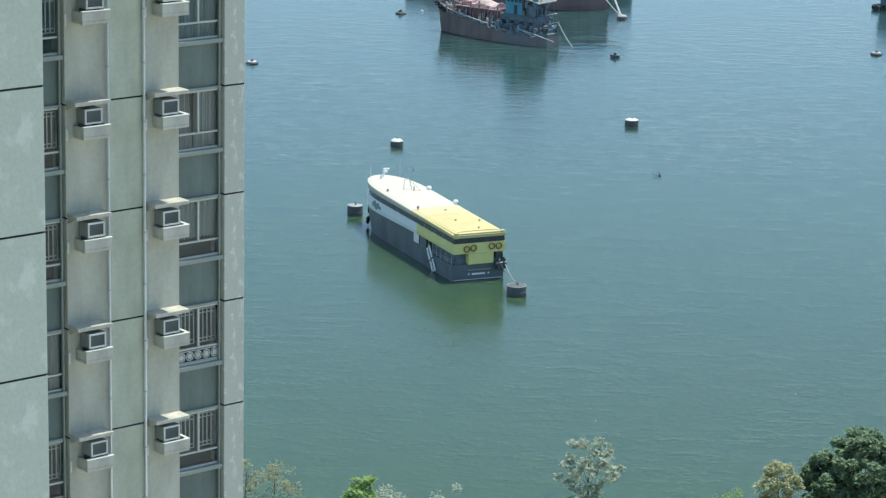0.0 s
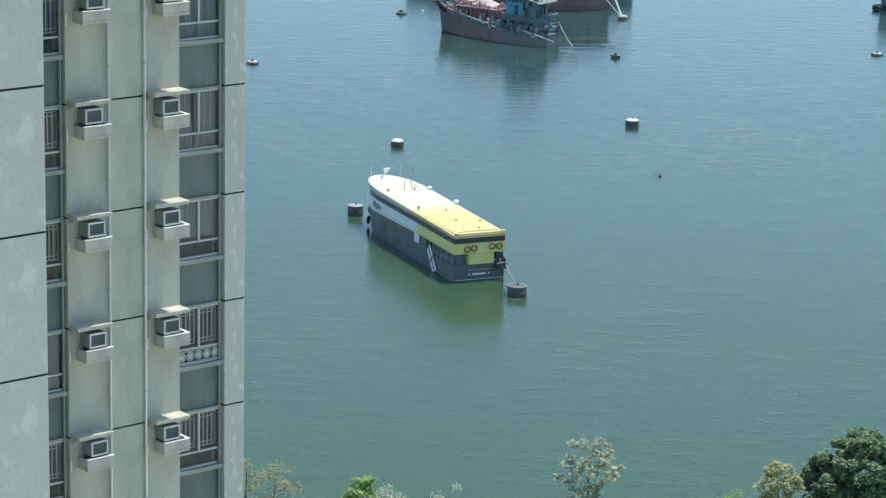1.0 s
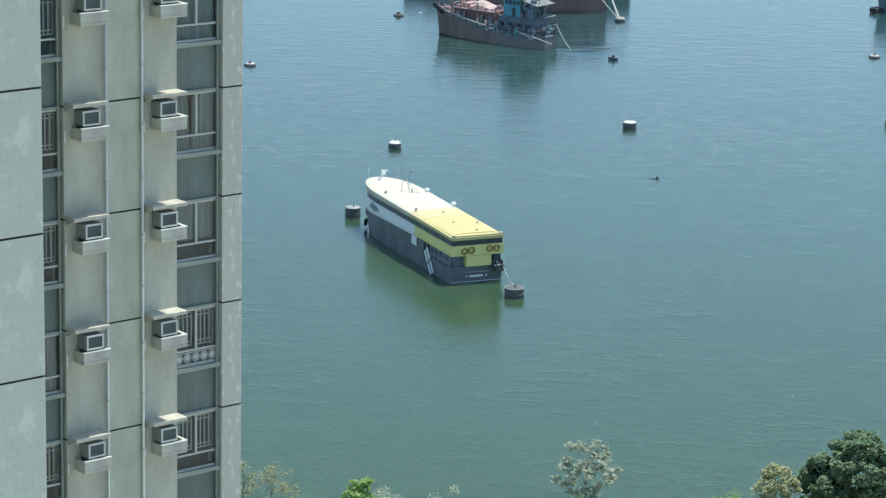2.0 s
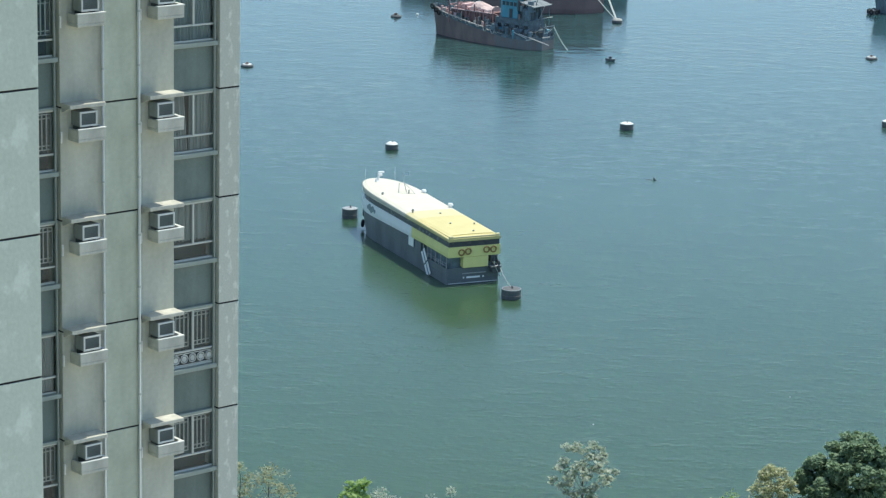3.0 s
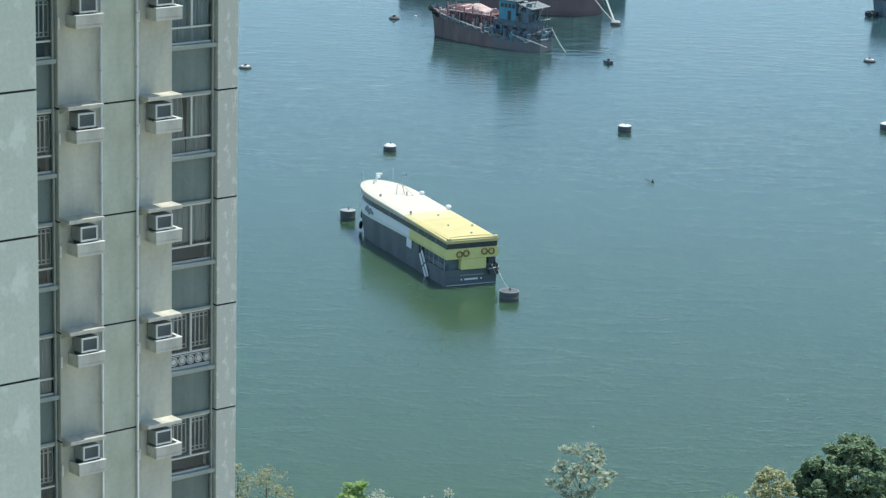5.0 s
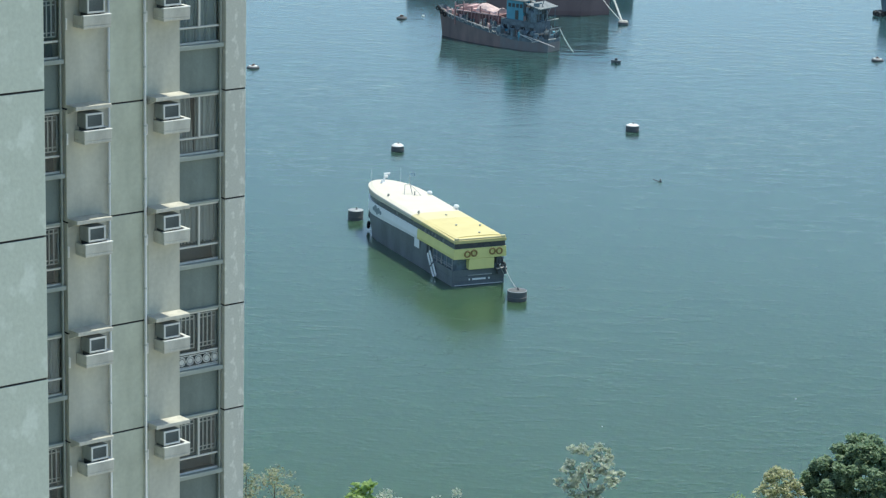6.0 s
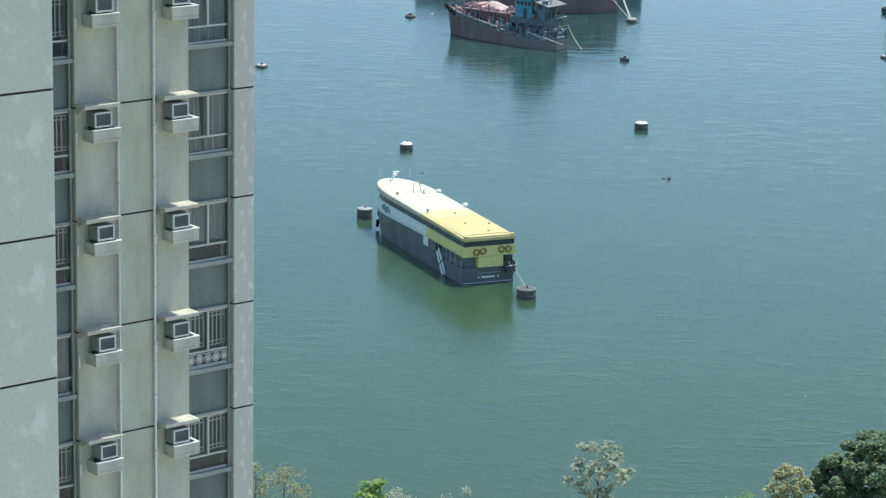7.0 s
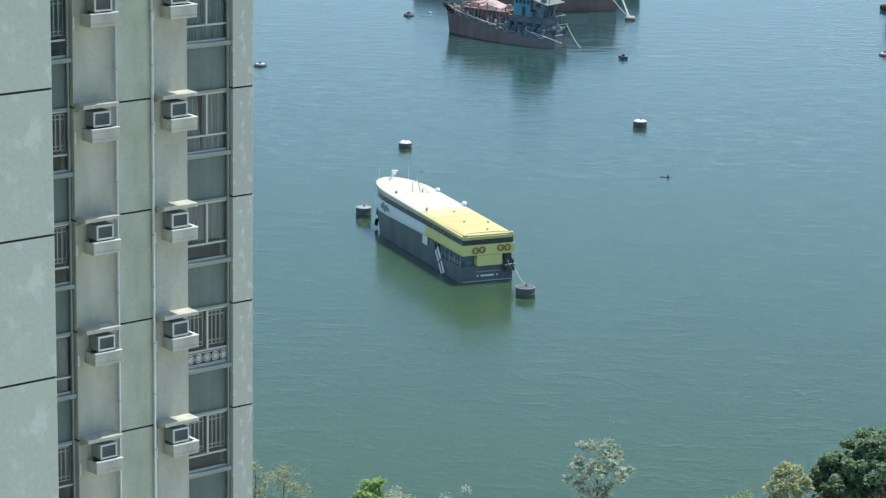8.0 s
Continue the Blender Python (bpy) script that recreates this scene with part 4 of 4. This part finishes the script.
def plain_hull(name, label, m, L_, W, h, mat, taper=6.0, rake=0.0):
    s = thing(name, label, "barge", m=m)

    def rr(z, grow):
        pts = []
        for i in range(14):
            x = L_ * i / 13
            w = W / 2 * min(1, 0.45 + 0.55 * min(x, L_ - x) / taper) * grow
            pts.append((x + rake * (1 - z / h) * (1 - 2 * i / 13), w))
        return [(x, -w, z) for x, w in pts] + [(x, w, z) for x, w in pts[::-1]]
    bm = B()
    loft(bm, [rr(-1.0, 0.92), rr(1.0, 0.98), rr(h, 1.0)])
    part("hull", bm, mat, s)
    bm = B()
    for z in (h * 0.55, h - 0.12):
        for i in range(13):
            a, b = rr(z, 1.005)[i], rr(z, 1.005)[i + 1]
            rod(bm, a, b, 0.12, 6)
    part("rubbing_strake", bm, DARK_GREY, s)
    bm = B()
    box(bm, L_ * 0.25, L_ * 0.75, -W * 0.32, W * 0.32, h + 0.002, h + 1.4, 0.08)
    part("hatch_coaming", bm, RED_DECK, s)
    for i in range(7):
        p = rr(h * 0.7, 1.0)[1 + i * 2 - (i > 5)]
        bm = B()
        torus(bm, (p[0], p[1] - 0.15, h * 0.62), 0.5, 0.2, (0, 1, 0), 12, 6)
        part("tyre_fender", bm, RUBBER, s)
    return s


# ---- trees ----
def tree(name, at, height, crown_w, crown_h, leaf, size, count, label, clumps=40, seed=1, squash=0.8, drop=0.0, low=0.0, puff=1.5, rough=0.0):
    """Tapered trunk with limbs; leaves in clumps at the ends of the limbs."""
    rng = random.Random(seed)
    nrng = np.random.default_rng(seed)
    t = thing(name, label, "tree", "trees along the waterfront", pose(*at))
    base = height - crown_h
    bm = B()
    r0 = 0.05 + height * 0.013
    lean = Vector((rng.uniform(-0.3, 0.3), rng.uniform(-0.3, 0.3), 0))
    pts = [Vector((0, 0, -0.1)), Vector((0, 0, base * 0.5)) + lean * 0.4, Vector((0, 0, base)) + lean, Vector((0, 0, base + crown_h * 0.6)) + lean * 1.3]
    for i in range(3):
        rod(bm, pts[i], pts[i + 1], r0 * (1 - 0.27 * i), 8, r0 * (1 - 0.27 * (i + 1)))
    centres = []
    for i in range(clumps):
        a, u = rng.uniform(0, math.tau), rng.random()
        v = rng.uniform(low, 1)
        prof = math.sin(math.pi * min(1, 0.12 + 0.83 * v)) ** 0.7
        rad = crown_w / 2 * prof * math.sqrt(0.25 + 0.75 * u) * 0.9
        if rough:
            rad *= 1 + rough * math.sin(a * 5 + 2.3 * v * 6) + rng.uniform(-rough, rough) * 0.6
            v += rng.uniform(-0.5, 1) * rough * 0.3
        c = Vector((rad * math.cos(a), rad * math.sin(a), base + crown_h * (0.04 + 0.9 * v) - drop * rad)) + lean
        centres.append(c)
        if i % (4 if clumps < 70 else 8):
            continue
        start = pts[2].lerp(pts[3], min(0.95, max(0, v - 0.25)))
        mid = start.lerp(c, 0.5) + Vector((0, 0, -0.08 * rad))
        rod(bm, start, mid, r0 * 0.18, 5, r0 * 0.11)
        rod(bm, mid, c, r0 * 0.11, 5, 0.008)
    part("trunk", bm, BARK, t)
    cs = np.array([tuple(c) for c in centres])
    pick = nrng.integers(0, len(cs), count)
    spread = crown_w * 0.5 / math.sqrt(clumps) * puff
    off = nrng.normal(0, 1, (count, 3))
    off /= np.linalg.norm(off, axis=1)[:, None]
    off *= (nrng.random(count) ** 0.45)[:, None] * spread * np.array((1, 1, squash))
    c = cs[pick] + off
    d1 = nrng.normal(0, 1, (count, 3)); d1[:, 2] *= 0.5
    d1 /= np.linalg.norm(d1, axis=1)[:, None]
    d2 = np.cross(d1, nrng.normal(0, 1, (count, 3)) * 0.5 + np.array((0, 0, 1.0)))
    d2 /= np.linalg.norm(d2, axis=1)[:, None] + 1e-9
    s = size * nrng.uniform(0.6, 1.25, count)[:, None]
    quad = np.stack([c - d1 * s * 0.5, c + d2 * s * 0.28, c + d1 * s * 0.5 - np.array((0, 0, 1)) * s * 0.12, c - d2 * s * 0.28], 1).reshape(-1, 3)
    me = bpy.data.meshes.new("crown")
    me.from_pydata(quad.tolist(), [], np.arange(count * 4).reshape(-1, 4).tolist())
    me.materials.append(leaf)
    ob = new("crown", me)
    ob.parent = t
    return t


LEAF_PALE = leaf_material("pale_leaves", (0.28, 0.35, 0.25), (0.44, 0.50, 0.39), (0.57, 0.60, 0.51))
LEAF_YELLOW = leaf_material("yellowing_leaves", (0.24, 0.27, 0.15), (0.34, 0.36, 0.21), (0.42, 0.41, 0.28))
LEAF_LIME = leaf_material("lime_leaves", (0.20, 0.33, 0.08), (0.30, 0.44, 0.14), (0.36, 0.46, 0.20))
LEAF_DARK = leaf_material("dark_leaves", (0.17, 0.25, 0.15), (0.23, 0.325, 0.19), (0.30, 0.40, 0.24))
LEAF_CREAM = leaf_material("cream_flowered_leaves", (0.25, 0.30, 0.14), (0.49, 0.50, 0.29), (0.68, 0.66, 0.46))


def build_trees():
    tree("tree", (14.5, 240, 4), 10.9, 6.6, 6.6, LEAF_PALE, 0.52, 1900, "slender young tree with pale silvery leaves", 75, 3, low=0.0, puff=1.3, squash=0.6, rough=0.14)
    tree("tree", (-15.6, 240, 4), 7.3, 5.6, 3.6, LEAF_YELLOW, 0.34, 700, "sparse tree with yellowing leaves", 30, 5)
    tree("tree", (-18.6, 242, 4), 7.2, 3.4, 3.6, LEAF_YELLOW, 0.34, 400, "thin young tree with faded leaves", 18, 6)
    tree("tree", (-7.2, 240, 4), 6.6, 3.4, 3.2, LEAF_LIME, 0.85, 260, "bright lime green broad-leaved tree", 20, 7)
    tree("tree", (-4.6, 240.5, 4), 5.2, 3.2, 2.6, LEAF_PALE, 0.34, 420, "low shrub-like tree with pale leaves", 18, 8)
    tree("tree", (1.2, 240, 4), 5.6, 4.4, 3.0, LEAF_PALE, 0.34, 500, "low tree with thin pale leaves", 22, 9)
    tree("tree", (28.2, 240, 4), 5.8, 4.2, 3.0, LEAF_LIME, 0.36, 600, "low light green tree", 20, 10)
    tree("tree", (32.5, 240, 4), 8.8, 4.6, 5.2, LEAF_CREAM, 0.34, 4200, "bushy tree with cream blossom", 80, 12, low=0.02, puff=1.9)
    tree("tree", (41.0, 241, 4), 11.6, 11.5, 8.2, LEAF_DARK, 0.52, 30000, "large dense dark green tree", 190, 13, low=0.02, squash=0.85, puff=1.5, rough=0.16)
    tree("tree", (36.6, 241.5, 4), 9.2, 5.4, 6.4, LEAF_DARK, 0.52, 8000, "dense dark green tree beside a larger one", 70, 15, low=0.02, squash=0.85, puff=1.5, rough=0.16)
    tree("tree", (47.5, 242, 4), 11.5, 10.0, 8.0, LEAF_DARK, 0.42, 7000, "dense dark green tree", 90, 14)


GLASS_CLEAR = bpy.data.materials.new("clear_glass")
GLASS_CLEAR.use_nodes = True
_g = GLASS_CLEAR.node_tree.nodes["Principled BSDF"]
_g.inputs["Transmission Weight"].default_value, _g.inputs["Roughness"].default_value, _g.inputs["IOR"].default_value = 1.0, 0.03, 1.36
_g.inputs["Base Color"].default_value = (0.85, 0.9, 0.9, 1)
BUOY_RED_PALE = material("life_ring_orange", (0.30, 0.19, 0.07), 0.6, vary=0.1)

water = build_setting()
tower = build_tower()
ferry = build_ferry()
floats = build_floats()
lighter = build_lighter()
plain_hull("steel_barge", "rust-red steel barge with plain high sides", pose(8.5, 603.2, 0, 0, 0, -1.0), 28.0, 11, 9.0, HAZED_HULL)
plain_hull("steel_barge", "far dark red steel barge with plain high sides", pose(-10.5, 652, 0, 0, 0, 3), 22.0, 9, 8.4, HAZED_HULL)
plain_hull("steel_barge", "far dark steel barge beyond the mooring ropes", pose(30.0, 646, 0, 0, 0, 0), 14.8, 9, 8.6, BUOY_DARK)
plain_hull("moored_barge", "dark steel barge with tyre fenders", pose(100.2, 610.5, 0, 0, 0, 25), 36.0, 9, 6.8, SLATE, 5.0, 1.3)
build_trees()
bm = B()
rope(bm, (8.65, 354.9, 2.2), (10.0, 347.3, 1.5), 0.25, 0.028)
tagged(new("mooring_line", mesh_of("mooring_line", bm, ROPE)), "pale rope from the ferry's stern to a drum buoy", "rope")


def motions():
    # the ripples drift slowly; the floats nod at their moorings
    walk(water, [(t, pose(-0.12 * t, -0.25 * t, 0)) for t in (0.0, 4.0, 8.0)])
    walk(ferry, [(t, pose(4.9, 354.3, 0.0, 0.05 * math.sin(t * 1.3), 0.12 * math.sin(t * 0.9 + 0.4), 23.6)) for t in np.arange(0, 8.01, 1.0)])
    walk(floats["dot0"], [(t, pose(18.0 + 0.12 * t, 291.3, 0.01 * math.sin(t * 2), 0, 0, 8 * t)) for t in (0.0, 2.0, 4.0, 6.0, 8.0)])
    walk(floats["fl2"], [(t, pose(89.3, 546.5, 0.0, 1.5 * math.sin(t * 1.4), 1.5 * math.cos(t * 1.1), 60 + 3 * t)) for t in (0.0, 2.0, 4.0, 6.0, 8.0)])
    walk(floats["spar"], [(t, pose(35.1, 423.3, 0, 6 * math.sin(t * 1.6), 8 * math.sin(t * 1.3 + 1), 6 * math.sin(t * 0.7))) for t in np.arange(0, 8.01, 0.5)])


motions()
